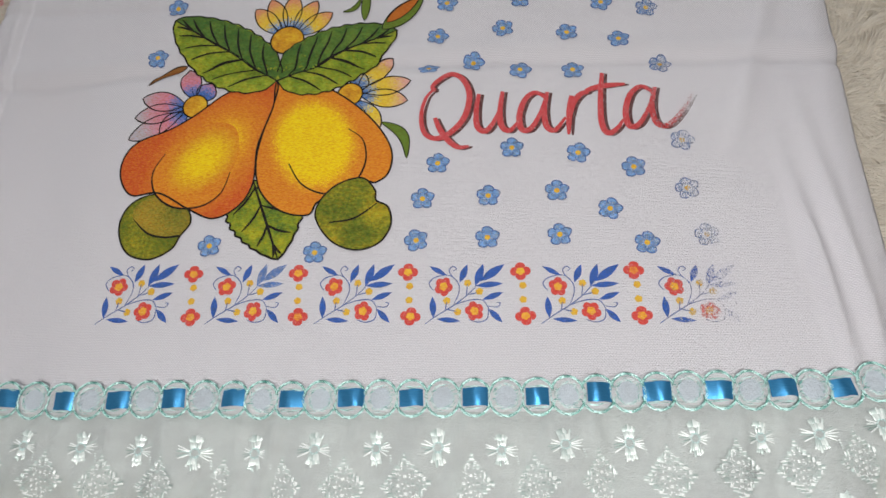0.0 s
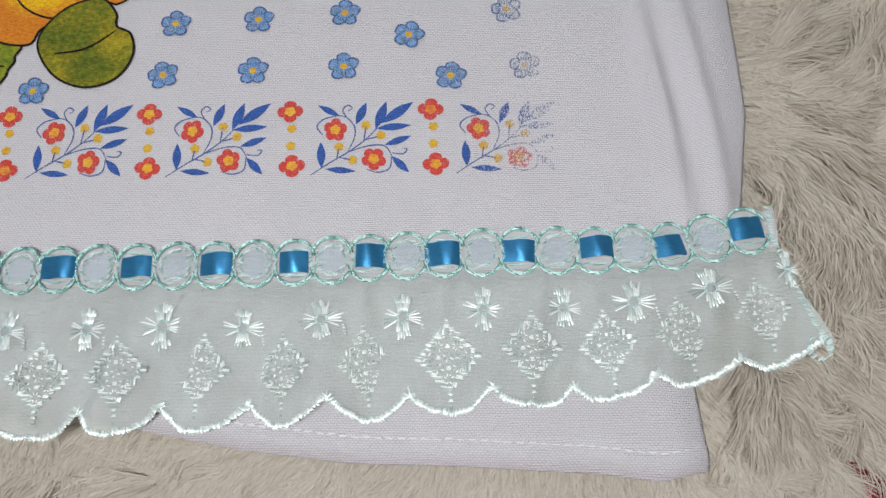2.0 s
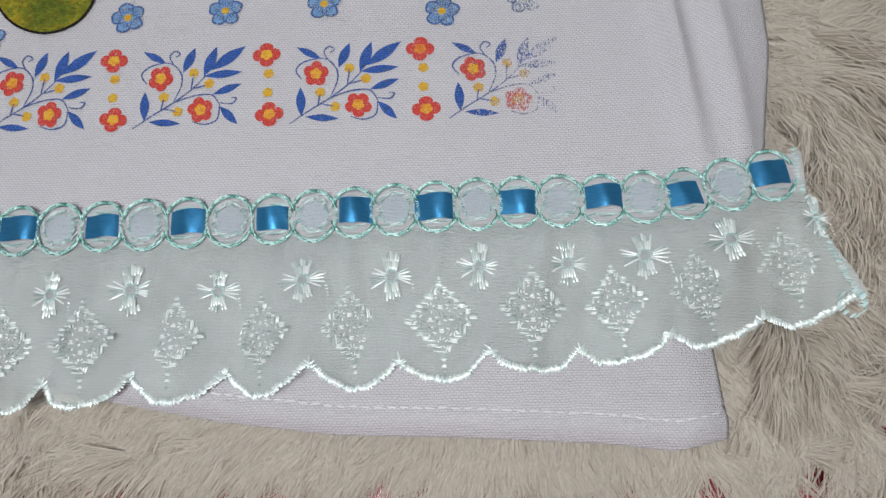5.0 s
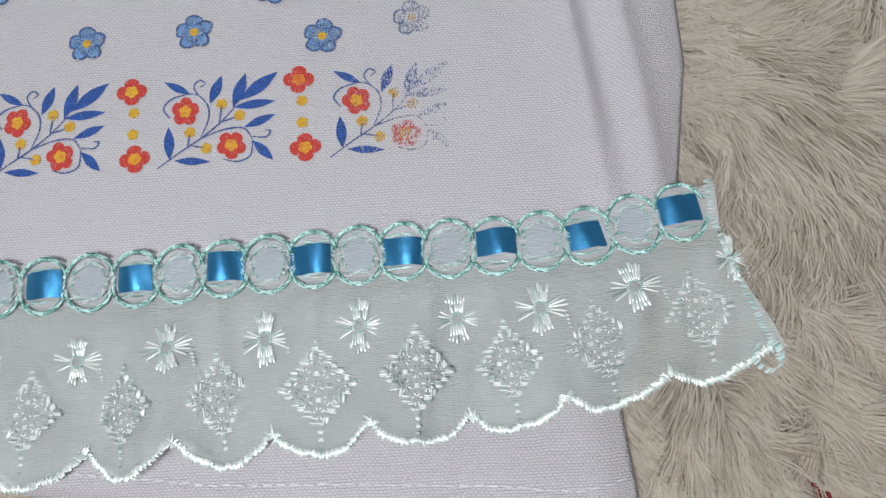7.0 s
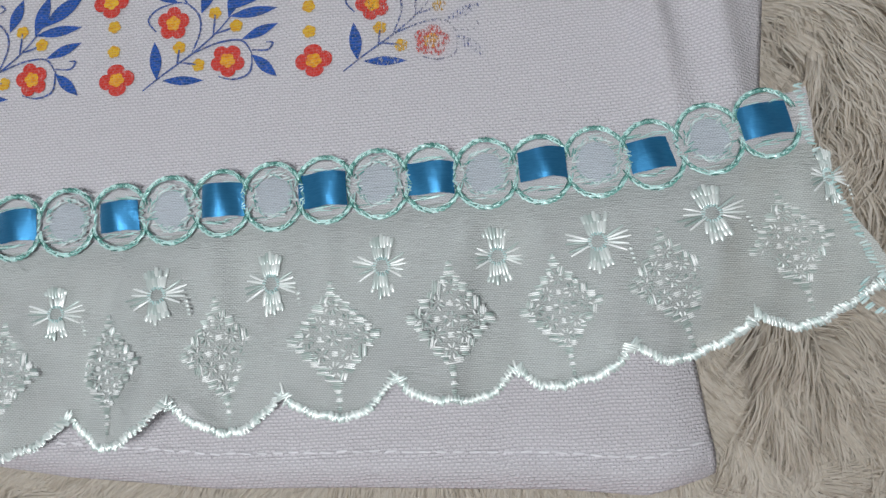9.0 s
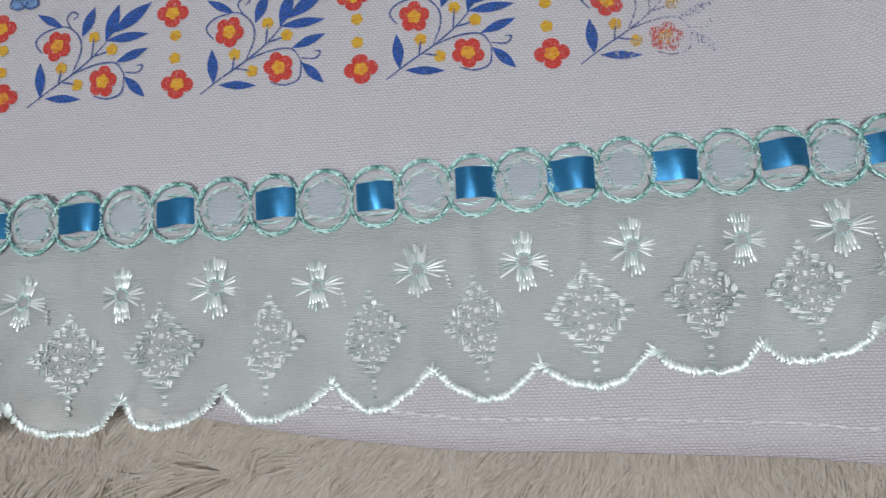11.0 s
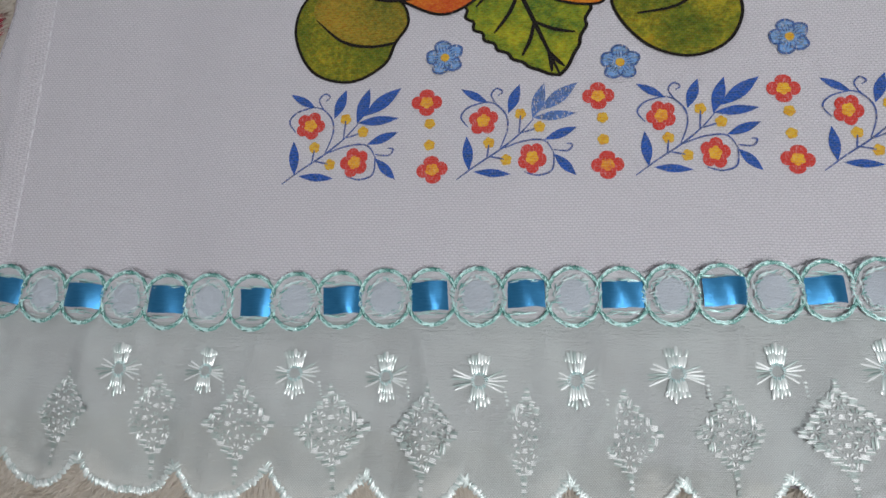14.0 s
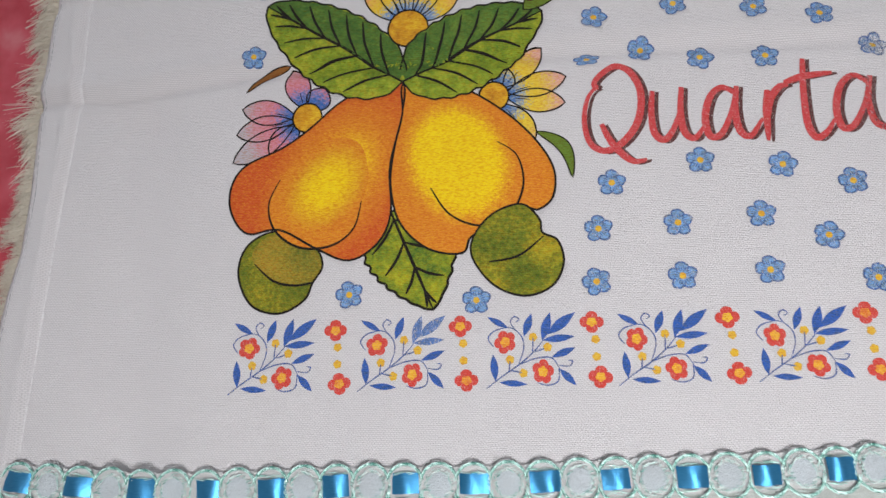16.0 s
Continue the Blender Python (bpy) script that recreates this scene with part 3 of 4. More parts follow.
def line_mesh(name, lines, m, layer, flat=False):
    """Printed strokes: each (points, width at start, in the middle, at the end)."""
    v, f = [], []
    for n, (pts, w0, w1, w2) in enumerate(lines):
        p = np.asarray(pts, float)
        if not flat:
            p = np.stack(lay(p[:, 0], p[:, 1]), 1)
        d = np.gradient(p, axis=0)
        d /= np.linalg.norm(d, axis=1)[:, None] + 1e-9
        s = np.linspace(0, 1, len(p))
        w = np.where(s < 0.5, w0 + (w1 - w0) * np.sin(s * math.pi), w2 + (w1 - w2) * np.sin(s * math.pi)) / 2
        side = np.stack([-d[:, 1], d[:, 0]], 1) * w[:, None]
        o = len(v)
        for i, (q, e) in enumerate(zip(p, side)):
            for k in (q + e, q - e):
                z = 0.0 if flat else float(cloth_z(k[0] / 1000, k[1] / 1000))
                v.append((k[0] / 1000, k[1] / 1000, z + 0.00015 + LAYER * layer + 0.000006 * n + 0.00002 * i / len(p)))
        f += [(o + 2 * i, o + 2 * i + 1, o + 2 * i + 3, o + 2 * i + 2) for i in range(len(p) - 1)]
    return mesh_of(name, v, f, m)


def printed(name, outline, m, layer, label="", edge=0.9, extra=(), rise=1.8):
    """A filled shape with its dark outline and inner lines as parts of it."""
    ob = part(name, fill_mesh(name, outline, m, layer), towel, label)
    ring = np.concatenate([outline, outline[:2]])
    lines = [(ring, edge, edge * 1.25, edge)] + [(spline(p, 8), w * 0.6, w, w * 0.4) for p, w in extra]
    part("outline", line_mesh("outline", lines, INK["line"], layer + rise), ob)
    return ob


def leaf_shape(base, tip, wl, wr, peak=0.85, wave=0.0, n=26, curve=0.0, sharp=0.72):
    """Outline of a leaf from its base to its tip, with its own width on either side, and its midrib."""
    b, t = np.array(base, float), np.array(tip, float)
    a = t - b
    side = np.array((-a[1], a[0])) / np.linalg.norm(a)
    s = np.linspace(0, 1, n)
    prof = np.clip(np.sin(math.pi * s ** peak), 0, 1) ** sharp * (1 + wave * np.sin(s * 60))
    mid = b + a * s[:, None] + side * (curve * np.sin(math.pi * s))[:, None]
    left, right = mid + side * (wl * prof)[:, None], mid - side * (wr * prof)[:, None]
    return np.concatenate([left, right[-2:0:-1]]), mid, side


def veins(mid, side, wl, wr, peak, count, reach=0.9):
    n = len(mid)
    out = [([mid[0], mid[n // 3], mid[2 * n // 3], mid[-1]], 1.4)]
    for k in range(count):
        s = 0.1 + 0.72 * k / max(1, count - 1)
        for w, sign in ((wl, 1), (wr, -1)):
            e = min(s + 0.2, 0.97)
            a, c = mid[int(s * (n - 1))], mid[int(e * (n - 1))]
            tip = c + side * sign * w * math.sin(math.pi * e ** peak) ** 0.72 * reach
            out.append(([a, (a * 0.55 + tip * 0.45) + (c - a) * 0.12, tip], 1.25))
    return out


# daisies behind the fruits
def daisy(key, centre, tips, width, core_r, layer):
    c = np.array(centre, float)
    for n, tip in enumerate(tips):
        t = np.array(tip, float)
        base = c + (t - c) * 0.18
        o, mid, side = leaf_shape(base, t, width, width, 1.15, 0.0, 16)
        a = t - base
        printed("printed_petal", o, INK[key], layer - 0.9 + 0.15 * n, "", 0.6, [([base + a * 0.15, base + a * 0.4], 0.4)], 1.0)
    th = np.linspace(0, 2 * math.pi, 28)[:-1]
    printed("printed_core", np.stack([c[0] + core_r * np.cos(th), c[1] + core_r * np.sin(th)], 1), INK["core"], layer + 1.9, "", 0.7, (), 0.6)


daisy("daisy_a", (38.5, 113), [(31, 136), (46, 126), (9, 118.5), (7, 107), (6, 94.5), (22, 98)], 5.6, 6.5, 0)
daisy("daisy_b", (120, 117.5), [(141, 138), (151, 124.5), (150, 113), (137, 98), (127, 129)], 5.2, 6.4, 0)
daisy("daisy_c", (83, 151), [(63, 172), (71, 178), (84, 181), (97, 176), (106, 168)], 5.2, 9.0, 0)

# nuts and low leaf
nut_a = spline([(28, 64), (43, 57), (47, 49), (43, 42), (39.5, 35), (29, 30), (17, 34), (11, 47), (15, 59)], 6, True)
printed("printed_nut", nut_a, INK["nut"], 0, "olive green cashew nut", 0.78)
part("nut_shade", fill_mesh("nut_shade", spline([(17.5, 51), (26, 44), (35, 41.8), (43, 42.5), (46.5, 49), (42, 57), (28, 63), (18, 58)], 6, True), INK["nut_warm"], 0.7), towel)
part("nut_crease", line_mesh("nut_crease", [(spline([(17.5, 51), (26, 43.5), (35, 41.2), (43.5, 42.2)]), 0.3, 1.1, 0.9)], INK["line"], 1.2), towel)
nut_b = spline([(110, 58), (118, 67), (130, 70.5), (137, 64), (138, 58.5), (144, 55), (146, 46), (141, 37), (130, 33.5), (118, 38), (109.5, 49)], 6, True)
printed("printed_nut", nut_b, INK["nut"], 6, "olive green cashew nut", 0.78, [([(116, 47.5), (128, 49.5), (138.5, 57)], 1.0)])
o, mid, side = leaf_shape((75.5, 70), (93, 29.5), 22.0, 17.5, 0.62, 0.045, 48)
printed("printed_leaf", o, INK["leaf_low"], 0, "yellow-green serrated leaf", 0.9, veins(mid, side, 22.0, 17.5, 0.62, 4, 0.8))

# fruits
fruit_a = spline([(80.5, 126), (66, 124.5), (53, 119), (40, 108), (28, 100), (12, 93), (6, 84), (6.5, 73), (14, 63.5), (28, 64.5), (44, 56), (58, 50.5), (70, 57), (75.5, 69), (75, 88), (78, 102), (80.5, 113)], 6, True)
printed("printed_cashew", fruit_a, INK["fruit_a"], 3, "orange cashew apple with a yellow middle", 0.78)
lobe_a = spline([(63, 74), (60, 64), (52, 57.5), (41, 56), (29, 61.5), (23, 73), (27.5, 86), (36, 95), (50, 103), (62, 100), (66, 86)], 6, True)
part("printed_lobe", fill_mesh("printed_lobe", lobe_a, INK["lobe_a"], 3.9), towel)
part("lobe_crease", line_mesh("lobe_crease", [(spline([(27.5, 86), (23, 76), (25, 66), (32, 59), (41, 56), (52, 57.5), (60, 64), (63, 75)]), 0.4, 1.1, 0.4)], INK["line"], 5.0), towel)
fruit_b = spline([(81, 126), (95, 125.5), (109, 121), (126, 109), (138, 96), (144, 84), (143, 73), (137, 68), (131, 68.5), (118, 62), (109, 58), (105, 51.5), (91, 54), (79.5, 65), (75.5, 81), (77, 97), (80.5, 112)], 6, True)
printed("printed_cashew", fruit_b, INK["fruit_b"], 3, "golden yellow cashew apple with orange rim", 0.78, [([(92.5, 79), (100, 68), (112, 62.5), (124, 65), (131, 78), (129, 91), (121, 97.5)], 1.0)])

# big leaves over the fruits, veined
for base, tip, wl, wr, name in (((80.5, 126.5), (18.5, 166.5), 19.5, 16.5, "leaf"), ((80.5, 126.5), (142, 155), 18.0, 18.5, "leaf")):
    o, mid, side = leaf_shape(base, tip, wl, wr, 0.8, 0.03, 44, 0.0, 0.58)
    printed("printed_leaf", o, INK[name], 6, "olive and deep green veined leaf", 0.78, veins(mid, side, wl, wr, 0.8, 7, 0.9))
    half = np.concatenate([mid, (mid + (o[: len(mid)] - mid) * 0.97)[::-1]]) if tip[0] > 80 else np.concatenate([mid, (mid - side * (wr * 0.97 * np.sin(math.pi * np.linspace(0, 1, 44) ** 0.8) ** 0.58)[:, None])[::-1]])
    part("leaf_shade", fill_mesh("leaf_shade", half[1:-1], INK["leaf_deep"], 7.0), towel)

# tendrils, bud
o, mid, side = leaf_shape((137.5, 101), (151.5, 80.5), 2.6, 2.6, 0.9, 0.0, 20, 5.0)
printed("printed_tendril", o, INK["green"], 1, "", 0.5)
o, mid, side = leaf_shape((30, 137.5), (10.5, 126), 1.6, 1.6, 0.8, 0.0, 16, -2.0)
printed("printed_tendril", o, INK["brown"], 1, "", 0.5)
o, mid, side = leaf_shape((134, 156), (155, 175.5), 5.0, 6.0, 0.95, 0.0, 18)
printed("printed_bud", o, INK["green"], 8, "", 0.6)
o, mid, side = leaf_shape((136, 160), (153, 175), 3.2, 3.2, 0.9, 0.0, 18)
printed("printed_bud", o, INK["orange"], 9, "", 0.5)
o, mid, side = leaf_shape((124, 162), (124, 183), 2.4, 2.4, 0.9, 0.0, 14)
printed("printed_tendril", o, INK["green"], 3, "", 0.5)
o, mid, side = leaf_shape((121, 176), (111.5, 168), 1.4, 1.4, 0.8, 0.0, 14, 2.5)
printed("printed_tendril", o, INK["green"], 3, "", 0.5)


# small blue flowers
def blossom_meshes():
    rng = np.random.default_rng(5)
    lines, petals = [], []
    th = np.linspace(0, 2 * math.pi, 17)
    v, f, slot = [], [], []
    for k in range(5):
        a = 2 * math.pi * k / 5 + 0.3
        c = np.array((math.cos(a), math.sin(a))) * 3.3
        o = np.stack([c[0] + 2.4 * np.cos(th) * (1 + 0.12 * np.sin(3 * th + k)), c[1] + 2.25 * np.sin(th)], 1)
        b = len(v)
        v.append((c[0] / 1000, c[1] / 1000, 0.00016 + 0.00001 * k))
        v += [(q[0] / 1000, q[1] / 1000, 0.00016 + 0.00001 * k) for q in o[:-1]]
        f += [(b, b + 1 + i, b + 1 + (i + 1) % 16) for i in range(16)]
        arc = np.linspace(a - 2.15, a + 2.15, 15)
        lines.append((np.stack([c[0] + 2.4 * np.cos(arc) * (1 + 0.12 * np.sin(3 * arc + k)), c[1] + 2.25 * np.sin(arc)], 1), 0.5, 0.75, 0.5))
        u = c / 3.3
        for w in (-0.9, 0.1, 1.0):
            s = np.array((-u[1], u[0])) * w
            lines.append((np.array([u * 1.9 + s * 0.7, u * 2.6 + s, u * 3.9 + s]), 0.3, 0.4, 0.15))
    pm = mesh_of("printed_blossom", v, f, INK["petal"])
    lm = line_mesh("petal_outline", lines, INK["petal_line"], 1.6, True)
    r = [(1.35 * math.cos(t), 1.35 * math.sin(t)) for t in th[:-1]]
    return pm, lm, fill_mesh("blossom_core", r, INK["yellow"], 2.6, True)


def laid(me, x, y, turn, squash):
    """A copy of a flat print that follows the cloth at its place."""
    me = me.copy()
    c, n = math.cos(turn), math.sin(turn)
    for v in me.vertices:
        px, py = v.co.x, v.co.y * squash
        v.co.z += float(cloth_z(x / 1000 + c * px - n * py, y / 1000 + n * px + c * py)) + 0.0001
    return me


PM, LM, CM = blossom_meshes()
SPOTS = [(167, 77.5), (160.5, 59), (158.5, 38), (203, 85), (192, 60), (192, 39), (235, 81.5), (224.5, 62), (225.5, 40), (261, 73.5), (249, 52.5), (265, 35.5), (284.5, 87), (285, 62), (292, 39),
         (164, 150), (198, 154), (231, 150), (257, 144.5), (160, 131.5), (183, 134.5), (207, 129), (233.5, 128), (277, 130), (168, 171), (272, 163.5), (249, 168), (207, 172), (13.5, 142), (58.5, 36.5), (110.5, 32.5), (18, 175), (230, 186), (190, 190)]
rng = random.Random(11)
for x, y in SPOTS:
    squash = 0.55 if abs(y - 131.5) < 0.1 else 1.0
    x, y = lay(x, y)
    turn = rng.uniform(-0.35, 0.35)
    ob = part("printed_blossom", laid(PM, x, y, turn, squash), towel, "", (x / 1000, y / 1000, 0.0), turn)
    ob.scale = (1.0, squash, 1.0)
    part("petal_outline", laid(LM, x, y, turn, squash), ob)
    part("blossom_core", laid(CM, x, y, turn, squash), ob)


# border: sprigs and columns of red flowers
def lobed(r, n=5, dent=0.24, k=40, turn=0.3, sx=1.0):
    t = np.linspace(0, 2 * math.pi, k + 1)[:-1]
    q = r * (1 - dent + dent * np.abs(np.cos(n * (t + turn) / 2)) ** 0.6)
    return np.stack([q * np.cos(t) * sx, q * np.sin(t)], 1)


def sprig_meshes():
    stems = [[(0, 0), (6, 4.2), (13, 8.6), (19, 13.3), (23, 17.6)], [(13, 9), (15.1, 14.4), (14.8, 18.7), (12, 22), (9, 23)], [(9, 23), (3.7, 21.6), (1.3, 18.7), (3.4, 15.5)],
             [(12, 22), (10.4, 25), (12, 27), (13.8, 25.9), (12.4, 24.8)], [(13, 8.6), (19.8, 10.8), (25.8, 10.8), (28.5, 7.2)], [(28.5, 7.2), (27.9, 2.2), (23.8, 0.7), (19.8, 1.8)],
             [(28.5, 8), (32.5, 7.6), (33.9, 9.4), (32.2, 9.7)], [(19, 13.3), (22, 14), (24.5, 14.9)], [(18.5, 13), (18.8, 16), (19, 18.5)], [(10, 6.5), (14, 5.6)], [(9, 6), (9.6, 10)]]
    leaves = [((3.7, 2.5), (3, 12.8), 1.5), ((5, 2.2), (16, 1.2), 1.15), ((9.5, 22.6), (1.2, 27.2), 1.15), ((15.4, 19.2), (18.9, 28), 1.55), ((22.5, 17.4), (26.2, 28.2), 1.75), ((24.5, 19.6), (36, 27.9), 1.9),
              ((22.5, 17.6), (35.4, 18.7), 1.35), ((25.8, 11), (35.4, 14.5), 1.3), ((28.5, 6.8), (34.8, 0.4), 1.35)]
    sm = line_mesh("sprig_stem", [(spline(p, 6), 0.35, 0.55, 0.3) for p in stems], INK["stem_blue"], 0.5, True)
    leaf_meshes = []
    for a, b, w in leaves:
        lv, lf = [], []
        o, mid, side = leaf_shape(a, b, w, w, 1.0, 0.04, 10, 0.0, 1.05)
        s = len(lv)
        lv += [(q[0] / 1000, q[1] / 1000, 0.00015 + LAYER * 1.0) for q in np.concatenate([o, mid[1:-1]])]
        n = 10
        L = [s + i for i in range(n)]
        R = [s] + [s + len(o) - 1 - i for i in range(n - 2)] + [s + n - 1]
        lf += [(L[i], L[i + 1], R[i + 1], R[i]) if L[i] != R[i] and L[i + 1] != R[i + 1] else ((L[i], L[i + 1], R[i + 1]) if L[i] == R[i] else (L[i], L[i + 1], R[i])) for i in range(n - 1)]
        leaf_meshes.append(mesh_of("sprig_leaf", lv, [tuple(reversed(q)) for q in lf], INK["blue"]))
    return sm, leaf_meshes


STEM_ME, LEAF_MES = sprig_meshes()
RED_ME = fill_mesh("red_flower", lobed(4.6, 5, 0.30, 60), INK["red"], 1.5, True)
RED_CROSS = fill_mesh("red_flower", lobed(4.7, 4, 0.34, 48, 0.0), INK["red"], 1.5, True)
RED_CORE = fill_mesh("flower_core", lobed(2.1, 5, 0.3, 30), INK["warm"], 2.2, True)
DOT_ME = fill_mesh("yellow_dot", lobed(1.75, 5, 0.2, 20), INK["yellow"], 1.5, True)


def red_flower(parent, x, y, turn, scale=1.0, z=0.0, me=RED_ME):
    ob = part("red_flower", me, parent, "", (x / 1000, y / 1000, z), turn)
    ob.scale = (scale, scale * 0.92, 1)
    part("flower_core", RED_CORE, ob)


COLUMNS = (55.3, 106.2, 158.2, 210.1, 261.2)
for k, x0 in enumerate((9.5, 62.5, 114, 165, 217, 268.5)):
    sprig = part("printed_sprig", STEM_ME, towel, "", (x0 / 1000, -0.0014 - 0.0001 * k, 0.0))
    sprig.scale = (1.0, 1.07 - 0.015 * k, 1)
    for n, leaf in enumerate(LEAF_MES):
        if k == 1 and n in (4, 5, 6):
            leaf = leaf.copy()
            leaf.materials[0] = INK["blue_worn"]
        part("sprig_leaf", leaf, sprig)
    for x, y, t in ((8, 17.3, 0.2), (22.2, 5.8, 0.9)):
        red_flower(sprig, x, y, t + 0.4 * k)
    for x, y in ((19, 18.9), (24.5, 14.9), (9.6, 10.6), (14.6, 5.4)):
        part("yellow_dot", DOT_ME, sprig, "", (x / 1000, y / 1000, 0), x)
for k, x in enumerate(COLUMNS):
    red_flower(towel, x - 1.9, 23.3, 0.12 * math.sin(3 * k), me=RED_CROSS)
    red_flower(towel, x, 1.8, 0.15 * math.sin(2 * k + 1), me=RED_CROSS)
    for y in (16.4, 9.6):
        part("yellow_dot", DOT_ME, towel, "", (x / 1000 - 0.0009, y / 1000, 0), y)

# the word Quarta in script
SCRIPT = [
    ("letter_q", [[(163.5, 117.5), (162.5, 120.5), (166, 124.5), (172, 127.5), (178, 124), (181.5, 115), (179.5, 103), (173, 94.5), (165.5, 91), (159.5, 94.5), (157.5, 104), (159.5, 114), (164, 119.5)],
                  [(164.5, 102.5), (167, 96.5), (171, 90.5), (176.5, 86), (182, 86.5)]]),
    ("letter_u", [[(186.3, 115.5), (185.2, 106), (185.8, 97.5), (189.5, 94.3), (193.5, 98.5), (197.5, 108)], [(198.2, 116.5), (197, 105), (198, 97), (201.8, 94.3), (206, 99)]]),
    ("letter_a", [[(219.5, 112.5), (214.5, 115.3), (209.5, 111.5), (206.7, 102.5), (208, 94.8), (212.5, 95.5), (217, 103.5), (219.5, 112)], [(220.5, 115.5), (219, 105), (220, 96.5), (224, 94), (229.5, 101)]]),
    ("letter_r", [[(232.5, 113), (231.3, 104), (230.8, 91.5)], [(231.5, 101), (233.5, 109), (237.5, 114), (241, 114.5)]]),
    ("letter_t", [[(248, 125.5), (246.8, 112), (246.8, 98), (249.5, 91.8), (254, 94), (257.5, 99)], [(239.5, 115.5), (247, 117.8), (259, 118.8)]]),
    ("letter_a", [[(272.5, 113.5), (267, 117), (261.5, 113), (258.7, 103.5), (260, 95.5), (264.5, 96), (269.5, 104), (272.5, 113)], [(273.5, 116.5), (271.5, 106), (273, 97), (278, 95), (284.5, 101), (291.5, 112)]]),
]
for name, strokes in SCRIPT:
    ob = part(name, line_mesh(name, [(spline(s, 10), 2.0, 3.1, 1.3) for s in strokes], INK["script"], 1.8), towel, "red script letter")
    part("letter_shadow_print", line_mesh("letter_shadow_print", [(spline(s, 10) + (1.9, -0.5), 1.6, 2.6, 0.9) for s in strokes], INK["script_dark"], 0.6), ob)


# ---- lace trim ----
trim = thing("lace_trim", "mint green embroidered lace trim threaded with blue satin ribbon", "lace trim", (0, 0, 0))


def lace_y(x):
    """Middle line of the band, which bends up towards the end at the towel's side. Metres."""
    return float(np.interp(x, (-0.11, -0.07, -0.021, 0.0047, 0.029, 0.055, 0.106, 0.134, 0.16, 0.187, 0.214, 0.239, 0.265, 0.29, 0.314, 0.339, 0.364, 0.39), (-0.0295, -0.034, -0.0372, -0.0377, -0.0371, -0.0364, -0.0367, -0.0362, -0.0355, -0.0351, -0.0346, -0.0333, -0.0321, -0.0314, -0.0316, -0.0304, -0.0255, -0.0225)))


def ribbon_x(i):
    return float(np.interp(i, (0, 1, 6, 9, 15, 18), (0.3643, 0.339, 0.2142, 0.134, -0.0215, -0.099)))


def cusp_x(i):
    if i < 0:
        return 0.356 - 0.0258 * i
    return float(np.interp(i, (0, 1, 2, 6, 8, 12, 14, 18), (0.356, 0.3298, 0.3052, 0.2015, 0.1476, 0.0385, -0.014, -0.12)))


def cusp_y(x):
    return float(np.interp(x, (-0.09, -0.014, 0.008, 0.038, 0.094, 0.121, 0.148, 0.172, 0.201, 0.227, 0.254, 0.28, 0.305, 0.33, 0.356, 0.385), (-0.077, -0.0826, -0.0822, -0.0842, -0.0842, -0.0837, -0.0826, -0.0815, -0.0808, -0.0786, -0.0781, -0.0759, -0.0757, -0.0723, -0.0679, -0.062)))


def lozenge_x(i):
    return float(np.interp(i, (0, 1, 3, 8, 12, 15, 17), (0.366, 0.34, 0.2918, 0.1598, 0.0554, -0.022, -0.074)))


def lozenge_y(x):
    return float(np.interp(x, (-0.07, -0.021, 0.026, 0.082, 0.134, 0.187, 0.214, 0.241, 0.266, 0.2915, 0.3155, 0.34, 0.366), (-0.067, -0.0705, -0.0728, -0.0742, -0.0725, -0.0704, -0.0702, -0.0683, -0.067, -0.0646, -0.0634, -0.0593, -0.053)))


def star_x(i):
    return float(np.interp(i, (-1, 0, 1, 2, 8, 15, 17), (0.3755, 0.3498, 0.325, 0.3028, 0.1465, -0.033, -0.085)))


def star_y(x):
    return float(np.interp(x, (-0.085, -0.033, 0.014, 0.069, 0.094, 0.12, 0.146, 0.173, 0.2, 0.2256, 0.2515, 0.277, 0.302, 0.325, 0.35, 0.376), (-0.054, -0.057, -0.0578, -0.0598, -0.0596, -0.0578, -0.0569, -0.0564, -0.0571, -0.0547, -0.0536, -0.0516, -0.0511, -0.0498, -0.0455, -0.039)))


PLEATS = [(-0.075 + 0.0262 * k + 0.006 * math.sin(2.4 * k), math.sin(1.7 * k)) for k in range(18)]


def skirt_z(x, y):
    """Height of the gathered lace over the towel."""
    v = np.clip((lace_y(x) - 0.007 - y) / 0.045, 0, 1)
    fold = math.sin(x * 2 * math.pi / 0.0545 + 0.8) + 0.7 * math.sin(x * 2 * math.pi / 0.0331 + 2 + 1.5 * v) + 0.25 * math.sin(x * 2 * math.pi / 0.0113 + 4 * v)
    pleat = sum(math.exp(-(((x - c - 0.006 * v * k) / (0.0022 + 0.004 * v)) ** 2)) for c, k in PLEATS) * math.exp(-v / 0.45) * min(v / 0.2, 1)
    return max(0.0026 + 0.0010 * min(v / 0.12, 1) + 0.0020 * v ** 0.6 * fold + 0.0015 * v + 0.0026 * pleat, 0.0018)


def slope(x):
    return math.atan2(lace_y(x + 0.006) - lace_y(x - 0.006), 0.012)


def edge_y(x):
    """Lower border of the skirt: a row of scallops."""
    xs = [cusp_x(i) for i in range(-2, 18)]
    for i in range(19):
        if xs[i + 1] <= x <= xs[i]:
            u = (x - xs[i + 1]) / (xs[i] - xs[i + 1])
            top = cusp_y(x)
            wob = 0.0005 * math.sin(u * 9 + i) + 0.00022 * math.sin(u * 27 + 2 * i)
            deep = float(np.interp(x, (-0.07, 0.1, 0.25, 0.32, 0.37), (0.0085, 0.009, 0.0075, 0.006, 0.0045)))
            return top - deep * (1 - abs(2 * u - 1) ** 2.3) + wob
    return lace_y(x) - 0.047


